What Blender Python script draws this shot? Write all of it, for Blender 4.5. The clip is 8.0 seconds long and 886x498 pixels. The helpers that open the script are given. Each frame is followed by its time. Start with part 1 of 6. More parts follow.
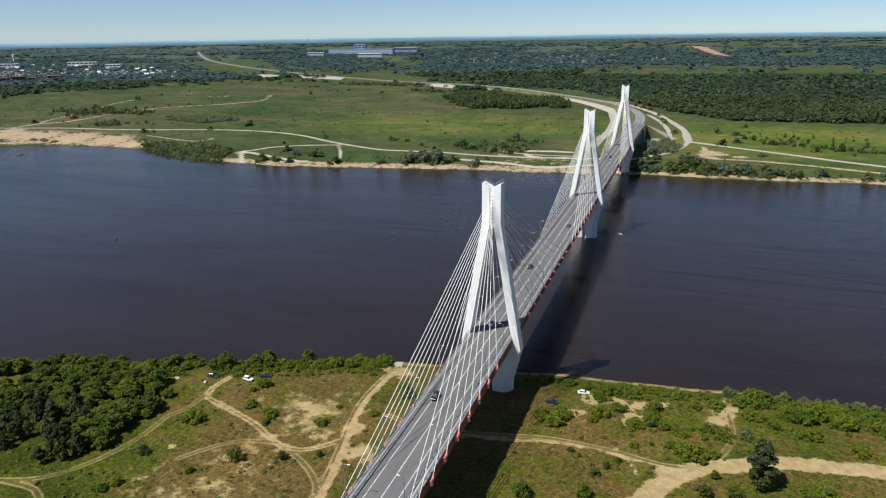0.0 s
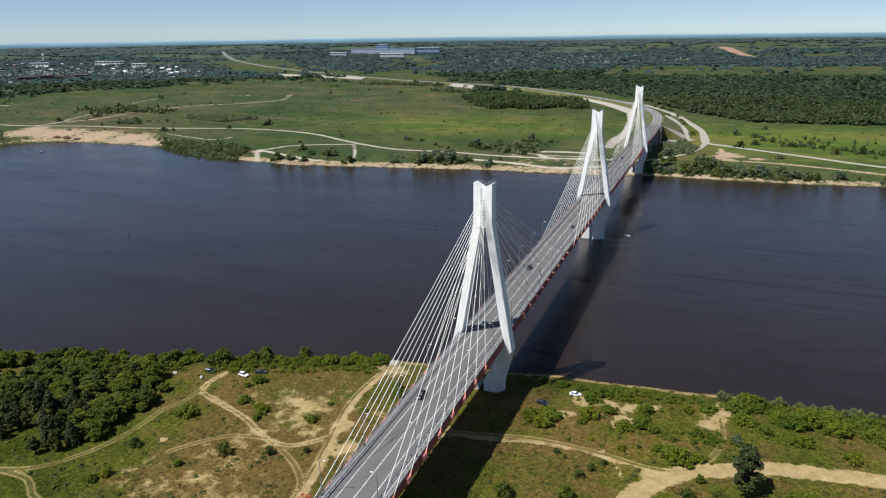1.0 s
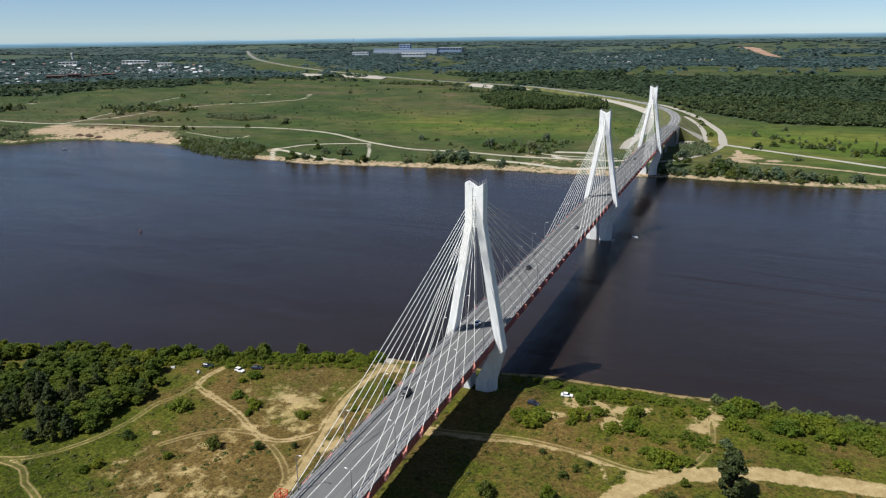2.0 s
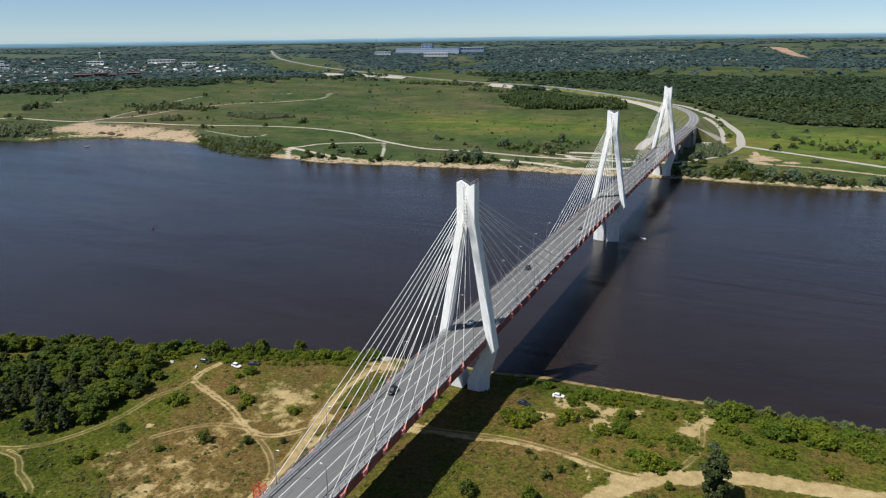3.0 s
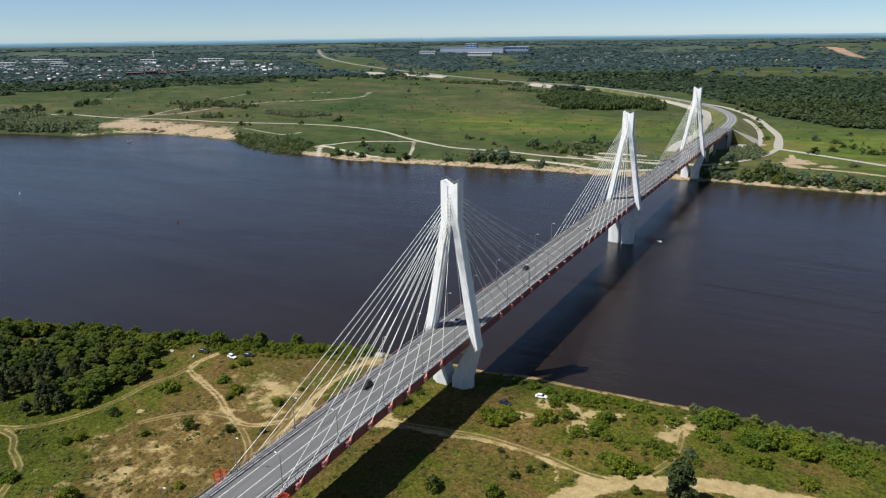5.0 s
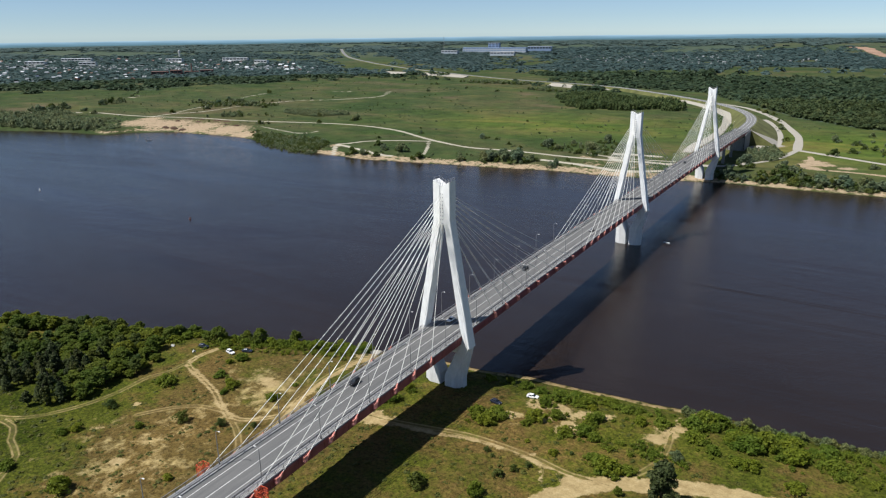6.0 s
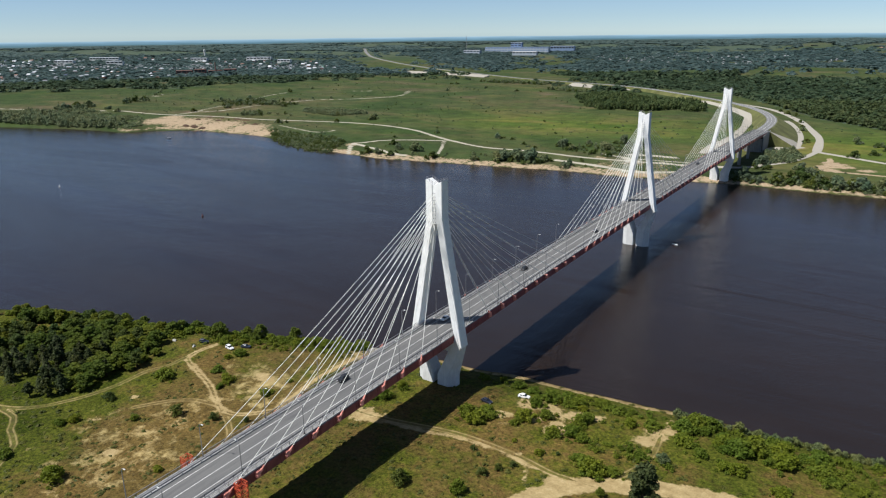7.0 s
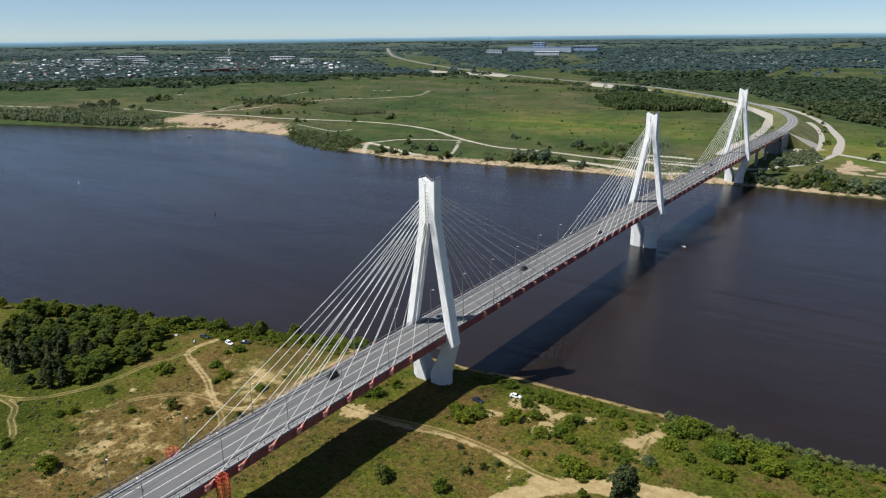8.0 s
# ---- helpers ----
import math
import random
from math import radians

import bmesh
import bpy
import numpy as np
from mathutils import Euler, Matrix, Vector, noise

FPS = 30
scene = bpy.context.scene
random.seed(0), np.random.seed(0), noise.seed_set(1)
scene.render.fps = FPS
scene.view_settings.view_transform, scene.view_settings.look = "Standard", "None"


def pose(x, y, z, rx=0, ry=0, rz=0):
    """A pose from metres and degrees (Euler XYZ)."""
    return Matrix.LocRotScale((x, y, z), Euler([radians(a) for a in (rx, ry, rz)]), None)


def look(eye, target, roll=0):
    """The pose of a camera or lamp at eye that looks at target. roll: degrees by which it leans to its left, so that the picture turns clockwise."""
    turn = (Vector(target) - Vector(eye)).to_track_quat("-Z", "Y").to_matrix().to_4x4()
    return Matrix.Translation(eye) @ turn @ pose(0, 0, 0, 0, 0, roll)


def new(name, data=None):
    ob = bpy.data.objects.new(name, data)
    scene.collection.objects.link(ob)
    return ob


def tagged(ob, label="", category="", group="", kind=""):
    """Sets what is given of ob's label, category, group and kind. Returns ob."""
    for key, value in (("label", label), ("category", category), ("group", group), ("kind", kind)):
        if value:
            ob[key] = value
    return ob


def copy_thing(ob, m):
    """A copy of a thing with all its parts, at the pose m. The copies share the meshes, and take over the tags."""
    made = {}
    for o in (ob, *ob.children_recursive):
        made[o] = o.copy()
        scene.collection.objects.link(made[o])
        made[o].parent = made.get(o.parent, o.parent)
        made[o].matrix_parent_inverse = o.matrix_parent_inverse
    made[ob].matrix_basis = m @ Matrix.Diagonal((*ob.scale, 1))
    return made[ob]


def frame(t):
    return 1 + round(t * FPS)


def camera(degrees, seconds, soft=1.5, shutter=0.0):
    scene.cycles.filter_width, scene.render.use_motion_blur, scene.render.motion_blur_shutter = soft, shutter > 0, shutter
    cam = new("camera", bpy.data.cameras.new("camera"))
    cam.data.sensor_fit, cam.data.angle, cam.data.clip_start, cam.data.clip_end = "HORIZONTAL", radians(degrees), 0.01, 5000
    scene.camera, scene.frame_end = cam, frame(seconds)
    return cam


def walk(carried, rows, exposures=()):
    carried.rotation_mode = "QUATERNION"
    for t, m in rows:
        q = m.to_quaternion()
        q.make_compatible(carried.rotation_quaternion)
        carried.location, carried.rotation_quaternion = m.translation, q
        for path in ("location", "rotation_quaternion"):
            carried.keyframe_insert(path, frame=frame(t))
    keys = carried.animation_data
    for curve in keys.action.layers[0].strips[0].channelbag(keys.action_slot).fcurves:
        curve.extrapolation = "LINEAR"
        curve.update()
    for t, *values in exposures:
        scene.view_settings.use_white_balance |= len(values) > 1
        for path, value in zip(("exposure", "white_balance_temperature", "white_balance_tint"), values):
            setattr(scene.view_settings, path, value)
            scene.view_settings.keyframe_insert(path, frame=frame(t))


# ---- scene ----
# Camera: a drone drifting sideways round the near pylon of a river bridge.
# World: river water level z = -2, banks at about z = 4, bridge axis along +y, near pylon at the origin.
cam = camera(65.08, 8.0, soft=1.2)
PATH = [
    (0.0, 63.88, -228.02, 132.05, 72.643, 0.783, 19.627),
    (0.5, 69.16, -226.48, 131.99, 72.660, 0.754, 20.609),
    (1.0, 74.43, -224.87, 131.93, 72.672, 0.731, 21.591),
    (1.5, 79.69, -223.20, 131.88, 72.682, 0.713, 22.573),
    (2.0, 84.92, -221.46, 131.83, 72.689, 0.699, 23.555),
    (2.5, 90.13, -219.66, 131.80, 72.693, 0.688, 24.538),
    (3.0, 95.32, -217.79, 131.77, 72.695, 0.681, 25.520),
    (3.5, 100.47, -215.85, 131.75, 72.695, 0.675, 26.503),
    (4.0, 105.61, -213.83, 131.73, 72.694, 0.671, 27.487),
    (4.5, 110.70, -211.75, 131.73, 72.691, 0.668, 28.472),
    (5.0, 115.77, -209.60, 131.73, 72.686, 0.664, 29.457),
    (5.5, 120.80, -207.37, 131.74, 72.682, 0.660, 30.444),
    (6.0, 125.80, -205.06, 131.76, 72.676, 0.655, 31.432),
    (6.5, 130.75, -202.68, 131.79, 72.671, 0.647, 32.421),
    (7.0, 135.67, -200.23, 131.82, 72.665, 0.637, 33.412),
    (7.5, 140.54, -197.69, 131.86, 72.660, 0.623, 34.405),
    (8.0, 145.36, -195.08, 131.92, 72.656, 0.605, 35.399),
]
walk(cam, [(t, pose(x, y, z, rx, ry, rz)) for t, x, y, z, rx, ry, rz in PATH], [(0.0, 0.33, 6000, 11.0), (8.0, 0.36, 6000, 11.0)])

# ---- light: high summer sun from behind and to the left of the bridge, clear sky ----
SUN_FROM = Vector((-34.5, -43.5, 82.0)).normalized()
world = bpy.data.worlds.new("sky")
scene.world = world
world.use_nodes = True
wn = world.node_tree
sky = wn.nodes.new("ShaderNodeTexSky")
sky.sky_type = "NISHITA"
sky.sun_disc = False
sky.sun_elevation = math.asin(SUN_FROM.z)
sky.sun_rotation = math.atan2(SUN_FROM.x, SUN_FROM.y)
sky.air_density, sky.dust_density, sky.ozone_density = 0.65, 0.0, 2.5
wn.nodes["Background"].inputs["Strength"].default_value = 0.065
soften = wn.nodes.new("ShaderNodeHueSaturation")
soften.inputs["Saturation"].default_value = 0.80
haze = wn.nodes.new("ShaderNodeMix")
haze.data_type, haze.blend_type = "RGBA", "MULTIPLY"
haze.inputs[0].default_value = 1.0
haze.inputs[7].default_value = (0.875, 0.985, 1.06, 1)
wn.links.new(sky.outputs[0], soften.inputs["Color"])
wn.links.new(soften.outputs[0], haze.inputs[6])
wn.links.new(haze.outputs[2], wn.nodes["Background"].inputs["Color"])
sun_data = bpy.data.lights.new("sun", "SUN")
sun_data.energy, sun_data.angle, sun_data.color = 4.95, radians(0.53), (1.0, 0.94, 0.83)
sun = new("sun", sun_data)
sun.matrix_world = look(SUN_FROM * 900, (0, 0, 0))


# ---- materials ----
class Nodes:
    """Small wrapper for writing node materials."""

    def __init__(self, name, rough=0.7, metal=0.0, spec=0.3):
        self.mat = bpy.data.materials.new(name)
        self.mat.use_nodes = True
        self.t = self.mat.node_tree
        self.bsdf = self.t.nodes["Principled BSDF"]
        self.bsdf.inputs["Roughness"].default_value = rough
        self.bsdf.inputs["Metallic"].default_value = metal
        self.bsdf.inputs["Specular IOR Level"].default_value = spec
        self.geo = None

    def n(self, kind, **sets):
        node = self.t.nodes.new(kind)
        for k, v in sets.items():
            node.inputs[k.replace("_", " ")].default_value = v
        return node

    def link(self, a, b):
        self.t.links.new(a, b)

    def pos(self):
        if self.geo is None:
            self.geo = self.n("ShaderNodeNewGeometry")
        return self.geo.outputs["Position"]

    def noise(self, scale, detail=4.0, rough=0.55, vec=None, stretch=None, distort=0.0):
        node = self.n("ShaderNodeTexNoise", Scale=scale, Detail=detail, Roughness=rough, Distortion=distort)
        vec = vec or self.pos()
        if stretch:
            m = self.n("ShaderNodeVectorMath")
            m.operation = "MULTIPLY"
            self.link(vec, m.inputs[0])
            m.inputs[1].default_value = stretch
            vec = m.outputs[0]
        self.link(vec, node.inputs["Vector"])
        return node.outputs["Fac"]

    def ramp(self, fac, *stops):
        node = self.n("ShaderNodeValToRGB")
        el = node.color_ramp.elements
        while len(el) < len(stops):
            el.new(0.5)
        for e, (p, c) in zip(el, stops):
            e.position = p
            e.color = (c, c, c, 1) if isinstance(c, (int, float)) else (*c, 1)
        self.link(fac, node.inputs[0])
        return node.outputs["Color"]

    def mix(self, fac, a, b, mode="MIX"):
        node = self.n("ShaderNodeMix")
        node.data_type, node.blend_type = "RGBA", mode
        for sock, v in ((node.inputs[0], fac), (node.inputs[6], a), (node.inputs[7], b)):
            if isinstance(v, (int, float)):
                sock.default_value = v if sock.type == "VALUE" else (v, v, v, 1)
            elif isinstance(v, tuple):
                sock.default_value = (*v, 1)
            else:
                self.link(v, sock)
        return node.outputs[2]

    def math(self, op, a, b=0.0, clamp=False):
        node = self.n("ShaderNodeMath")
        node.operation, node.use_clamp = op, clamp
        for sock, v in zip(node.inputs, (a, b)):
            if isinstance(v, (int, float)):
                sock.default_value = v
            else:
                self.link(v, sock)
        return node.outputs[0]

    def attr(self, name):
        node = self.n("ShaderNodeAttribute")
        node.attribute_name = name
        return node.outputs["Fac"]

    def color(self, c):
        if isinstance(c, tuple):
            self.bsdf.inputs["Base Color"].default_value = (*c, 1)
        else:
            self.link(c, self.bsdf.inputs["Base Color"])
        return self

    def bump(self, height, strength=0.3, distance=0.1):
        node = self.n("ShaderNodeBump", Strength=strength, Distance=distance)
        self.link(height, node.inputs["Height"])
        self.link(node.outputs[0], self.bsdf.inputs["Normal"])
        return self


def plain(name, c, rough=0.6, metal=0.0, grain=6.0, vary=0.25, big=0.4, spec=0.3, bump=0.0):
    """A painted or bare surface with grain and larger stains."""
    m = Nodes(name, rough, metal, spec)
    lo = tuple(v * (1 - vary) for v in c)
    hi = tuple(min(1.0, v * (1 + vary * 0.6)) for v in c)
    a = m.ramp(m.noise(big, 5), (0.3, lo), (0.7, hi))
    g = m.ramp(m.noise(grain, 4), (0.3, 1 - vary * 0.6), (0.7, 1.0))
    m.color(m.mix(1.0, a, g, "MULTIPLY"))
    if bump:
        m.bump(m.noise(grain, 3), bump, 0.05)
    return m.mat


def leaf_material(name, dark, light, trans=0.25):
    """Foliage: colour varies leaf by leaf and plant by plant, with some light let through."""
    m = Nodes(name, 0.65, 0.0, 0.2)
    geo = m.n("ShaderNodeNewGeometry")
    info = m.n("ShaderNodeObjectInfo")
    c = m.ramp(geo.outputs["Random Per Island"], (0.0, dark), (1.0, light))
    tint = m.ramp(info.outputs["Random"], (0.0, (0.75, 0.85, 0.8)), (0.5, (1.0, 1.0, 1.0)), (1.0, (1.2, 1.08, 0.75)))
    c = m.mix(1.0, c, tint, "MULTIPLY")
    c = m.mix(1.0, c, m.ramp(m.noise(0.06, 2), (0.35, (0.8, 0.9, 0.9)), (0.65, (1.12, 1.05, 0.95))), "MULTIPLY")
    m.color(c)
    t = m.n("ShaderNodeBsdfTranslucent")
    m.link(c, t.inputs["Color"])
    mixer = m.n("ShaderNodeMixShader")
    mixer.inputs[0].default_value = trans
    m.link(m.bsdf.outputs[0], mixer.inputs[1])
    m.link(t.outputs[0], mixer.inputs[2])
    m.link(mixer.outputs[0], m.t.nodes["Material Output"].inputs["Surface"])
    return m.mat


def ground_material():
    m = Nodes("ground", 0.95, 0.0, 0.1)
    # near bank: mown-short olive grass with dry straw and bare sandy soil
    green = m.ramp(m.noise(0.9, 6, 0.7), (0.25, (0.038, 0.049, 0.005)), (0.5, (0.080, 0.090, 0.010)), (0.8, (0.152, 0.148, 0.021)))
    dry = m.ramp(m.noise(0.7, 7, 0.7), (0.25, (0.076, 0.050, 0.015)), (0.55, (0.150, 0.101, 0.031)), (0.85, (0.280, 0.195, 0.070)))
    soil = m.ramp(m.noise(0.5, 7, 0.65), (0.25, (0.25, 0.180, 0.070)), (0.55, (0.42, 0.318, 0.145)), (0.8, (0.58, 0.465, 0.250)))
    dryness = m.math("ADD", m.attr("dry"), m.math("MULTIPLY", m.math("SUBTRACT", m.noise(0.07, 7, 0.72), 0.5), 3.0))
    c = m.mix(m.ramp(dryness, (0.25, 0.0), (0.75, 1.0)), green, dry)
    lush = m.math("SUBTRACT", 0.15, dryness, True)
    c = m.mix(m.math("MULTIPLY", lush, 1.6, True), c, m.mix(1.0, c, (0.42, 0.53, 0.24), "MULTIPLY"))
    tuft = m.ramp(m.noise(1.1, 6, 0.75), (0.48, 1.08), (0.60, 0.50))
    c = m.mix(1.0, c, tuft, "MULTIPLY")
    patch = m.math("MULTIPLY", m.math("SUBTRACT", m.noise(0.16, 8, 0.72), 0.5), 2.4)
    bare = m.math("ADD", m.attr("bare"), patch)
    c = m.mix(m.ramp(bare, (0.55, 0.0), (0.85, 1.0)), c, soil)
    tone = m.mix(1.0, m.ramp(m.noise(0.022, 4), (0.35, (0.8, 0.86, 0.8)), (0.65, (1.12, 1.08, 1.05))), m.ramp(m.noise(0.45, 6, 0.75), (0.3, 0.62), (0.68, 1.2)), "MULTIPLY")
    c = m.mix(1.0, c, tone, "MULTIPLY")
    # far meadow
    streak = m.noise(0.008, 7, 0.66, stretch=(0.9, 1.5, 1.0), distort=0.5)
    mead = m.ramp(streak, (0.3, (0.034, 0.056, 0.018)), (0.46, (0.050, 0.071, 0.0235)), (0.58, (0.073, 0.080, 0.032)), (0.70, (0.106, 0.090, 0.053)))
    fine = m.ramp(m.noise(0.05, 8, 0.75), (0.3, 0.55), (0.7, 1.25))
    mead = m.mix(1.0, mead, fine, "MULTIPLY")
    mead = m.mix(1.0, mead, m.ramp(m.noise(0.0028, 5, 0.6), (0.36, (0.70, 0.84, 0.72)), (0.5, (1.0, 1.0, 1.0)), (0.62, (1.28, 1.08, 1.2))), "MULTIPLY")
    mead = m.mix(m.math("ADD", m.attr("pasture"), m.math("MULTIPLY", m.math("SUBTRACT", m.noise(0.012, 5, 0.6), 0.5), 0.9), True), mead, m.mix(1.0, mead, (2.05, 1.95, 0.90), "MULTIPLY"))
    # woodland undergrowth, kept bluish so that it also paints haze on far fields
    floor_haze = m.ramp(m.noise(0.03, 6, 0.7), (0.3, (0.046, 0.070, 0.050)), (0.7, (0.084, 0.108, 0.078)))
    mead = m.mix(m.attr("wood"), mead, floor_haze)
    c = m.mix(m.attr("meadow"), c, mead)
    # beaten wheel tracks: two ruts in a pale band
    wob = m.math("MULTIPLY", m.math("SUBTRACT", m.noise(0.35, 5), 0.5), 1.6)
    d = m.math("ADD", m.attr("track"), wob)
    band = m.ramp(m.math("DIVIDE", d, 4.0), (0.0, 0.16), (0.22, 0.12), (0.42, 0.0))
    rut = m.ramp(m.math("ABSOLUTE", m.math("SUBTRACT", m.math("ABSOLUTE", m.attr("lateral")), 0.85)), (0.12, 1.0), (0.5, 0.0))
    worn = m.ramp(m.noise(0.09, 5, 0.7), (0.36, 0.25), (0.6, 1.0))
    rut = m.math("MULTIPLY", rut, worn)
    c = m.mix(m.math("MAXIMUM", band, m.math("MULTIPLY", rut, m.ramp(m.math("DIVIDE", m.attr("track"), 4.0), (0.4, 0.75), (0.65, 0.0)))), c, soil)
    # wide sandy roads and beaches
    sand = m.ramp(m.noise(0.35, 7, 0.6), (0.25, (0.27, 0.195, 0.085)), (0.6, (0.42, 0.320, 0.155)), (0.85, (0.55, 0.440, 0.245)))
    lines = m.ramp(m.noise(1.6, 4), (0.35, 0.85), (0.65, 1.05))
    sand = m.mix(1.0, sand, lines, "MULTIPLY")
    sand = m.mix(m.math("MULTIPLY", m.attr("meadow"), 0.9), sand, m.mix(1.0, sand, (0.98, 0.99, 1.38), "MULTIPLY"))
    edge = m.math("ADD", m.attr("sand"), m.math("MULTIPLY", m.math("SUBTRACT", m.noise(0.16, 9, 0.78), 0.5), 2.3))
    crest = m.ramp(m.math("ABSOLUTE", m.attr("lateral")), (0.25, 1.0), (0.6, 0.0))
    edge = m.math("SUBTRACT", edge, m.math("MULTIPLY", m.math("MULTIPLY", crest, m.math("SUBTRACT", 1.0, m.attr("meadow"))), 0.32))
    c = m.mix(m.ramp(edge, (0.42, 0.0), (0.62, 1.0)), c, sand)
    # gravelled country roads on the far bank
    gravel = m.ramp(m.noise(0.12, 5, 0.6), (0.3, (0.33, 0.30, 0.23)), (0.7, (0.46, 0.42, 0.34)))
    c = m.mix(m.ramp(m.math("ADD", m.attr("road"), m.math("MULTIPLY", m.math("SUBTRACT", m.noise(0.08, 4), 0.5), 0.5)), (0.40, 0.0), (0.60, 1.0)), c, gravel)
    # wet rim and river bed
    z = m.n("ShaderNodeSeparateXYZ")
    m.link(m.pos(), z.inputs[0])
    wet = m.ramp(m.math("ADD", m.math("SUBTRACT", z.outputs["Z"], WATER_Z), m.math("MULTIPLY", m.noise(0.4, 3), 0.5)), (0.2, (0.45, 0.42, 0.38)), (0.75, (1.0, 1.0, 1.0)))
    c = m.mix(1.0, c, wet, "MULTIPLY")
    m.color(c)
    m.bump(m.noise(1.3, 8, 0.75), 0.9, 0.35)
    return m.mat


def water_material():
    m = Nodes("river_water", 0.1, 0.0, 0.5)
    m.bsdf.inputs["IOR"].default_value = 1.33
    silt = m.noise(0.011, 5, 0.6, stretch=(1, 2.0, 1), distort=0.4)
    m.color(m.ramp(silt, (0.3, (0.0166, 0.0118, 0.0098)), (0.7, (0.0218, 0.0158, 0.0134))))
    rip = m.math("ADD", m.noise(1.0, 3, 0.6, stretch=(0.8, 1.0, 1.0)), m.math("MULTIPLY", m.noise(0.09, 3), 1.2))
    gust = m.ramp(m.noise(0.006, 5, 0.6, stretch=(0.5, 2.0, 1.0), distort=0.7), (0.35, 0.09), (0.68, 0.24))
    slick = m.ramp(m.noise(0.0065, 6, 0.62, stretch=(0.45, 2.6, 1.0), distort=0.8), (0.38, 0.45), (0.52, 1.0))
    m.bump(m.math("MULTIPLY", rip, slick), 0.40, 0.4)
    m.link(gust, m.bsdf.inputs["Roughness"])
    return m.mat


def asphalt_material(name, c=0.10):
    m = Nodes(name, 0.9, 0.0, 0.2)
    a = m.ramp(m.noise(0.25, 6, 0.65, stretch=(4.0, 0.25, 1)), (0.3, (c * 0.8, c * 0.8, c * 0.8)), (0.7, (c * 1.18, c * 1.16, c * 1.12)))
    g = m.ramp(m.noise(9.0, 3), (0.3, 0.85), (0.7, 1.08))
    m.color(m.mix(1.0, a, g, "MULTIPLY"))
    m.bump(m.noise(20, 3), 0.2, 0.02)
    return m.mat


def concrete_material(name, c, streak=0.2):
    m = Nodes(name, 0.85, 0.0, 0.2)
    a = m.ramp(m.noise(0.35, 6, 0.6), (0.3, tuple(v * 0.86 for v in c)), (0.7, c))
    s = m.ramp(m.noise(1.1, 6, 0.7, stretch=(1.5, 1.5, 0.08)), (0.32, 1 - streak), (0.6, 1.0))
    m.color(m.mix(1.0, a, s, "MULTIPLY"))
    m.bump(m.noise(5, 4), 0.15, 0.05)
    return m.mat


WATER_Z = -2.0
M_GROUND = ground_material()
M_WATER = water_material()
M_ASPHALT = asphalt_material("asphalt", 0.14)
M_WALKWAY = asphalt_material("walkway_concrete", 0.33)
M_LINE = plain("road_paint", (0.62, 0.62, 0.60), 0.7, vary=0.35, big=0.8)
M_PYLON = concrete_material("white_painted_concrete", (0.88, 0.88, 0.86), 0.05)
M_PIER = concrete_material("pale_concrete", (0.70, 0.70, 0.68), 0.14)
M_RED = plain("red_girder_paint", (0.29, 0.085, 0.082), 0.55, vary=0.3, big=0.25)
M_ORANGE = plain("orange_red_paint", (0.58, 0.10, 0.045), 0.5, vary=0.2)
M_ANCHOR = plain("faded_red_paint", (0.82, 0.32, 0.25), 0.5, vary=0.2)
M_RAIL = plain("galvanised_steel", (0.30, 0.30, 0.31), 0.5, 0.5, vary=0.2)
M_DARKRAIL = plain("dark_steel", (0.08, 0.08, 0.085), 0.5, 0.4, vary=0.2)
M_CABLE = plain("white_cable_sheath", (0.86, 0.85, 0.79), 0.45, vary=0.12)
M_LAMP = plain("lamp_glass", (0.80, 0.80, 0.78), 0.3, vary=0.05)
M_GRAVEL = concrete_material("pale_gravel", (0.38, 0.35, 0.295), 0.05)
M_BARK = plain("bark", (0.09, 0.07, 0.05), 0.9, vary=0.4, grain=9)
M_LEAF = leaf_material("broad_leaves", (0.108, 0.144, 0.013), (0.236, 0.280, 0.035), 0.52)
M_GROVE = leaf_material("grove_leaves", (0.086, 0.116, 0.015), (0.200, 0.238, 0.038), 0.55)
M_LEAF_DARK = leaf_material("dark_leaves", (0.054, 0.078, 0.016), (0.122, 0.152, 0.038), 0.44)
M_WILLOW = leaf_material("willow_leaves", (0.128, 0.156, 0.066), (0.236, 0.266, 0.126), 0.45)
M_FARWILLOW = leaf_material("far_willow_leaves", (0.112, 0.146, 0.084), (0.196, 0.236, 0.146), 0.42)
M_PINE = leaf_material("pine_needles", (0.030, 0.042, 0.012), (0.084, 0.098, 0.032), 0.25)
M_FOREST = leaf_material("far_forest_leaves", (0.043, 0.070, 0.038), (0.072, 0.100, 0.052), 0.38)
# leaves of the farthest woods: blue distance haze mixed into the base colour
M_HAZEWOOD = leaf_material("far_hazed_leaves", (0.070, 0.114, 0.116), (0.112, 0.154, 0.152), 0.4)
M_COPSE = leaf_material("copse_leaves", (0.050, 0.080, 0.032), (0.098, 0.132, 0.050), 0.4)
M_SCRUB = leaf_material("scrub_leaves", (0.044, 0.058, 0.011), (0.100, 0.106, 0.026), 0.25)
M_GLASS = plain("dark_window_glass", (0.02, 0.025, 0.03), 0.12, vary=0.1, spec=0.6)
M_TYRE = plain("tyre_rubber", (0.02, 0.02, 0.02), 0.85, vary=0.2)
M_RIM = plain("alloy_rim", (0.5, 0.5, 0.52), 0.35, 0.8, vary=0.1)
M_TAIL = plain("tail_light_red", (0.35, 0.02, 0.02), 0.3, vary=0.1)
M_HEAD = plain("headlight", (0.75, 0.76, 0.78), 0.2, vary=0.05)


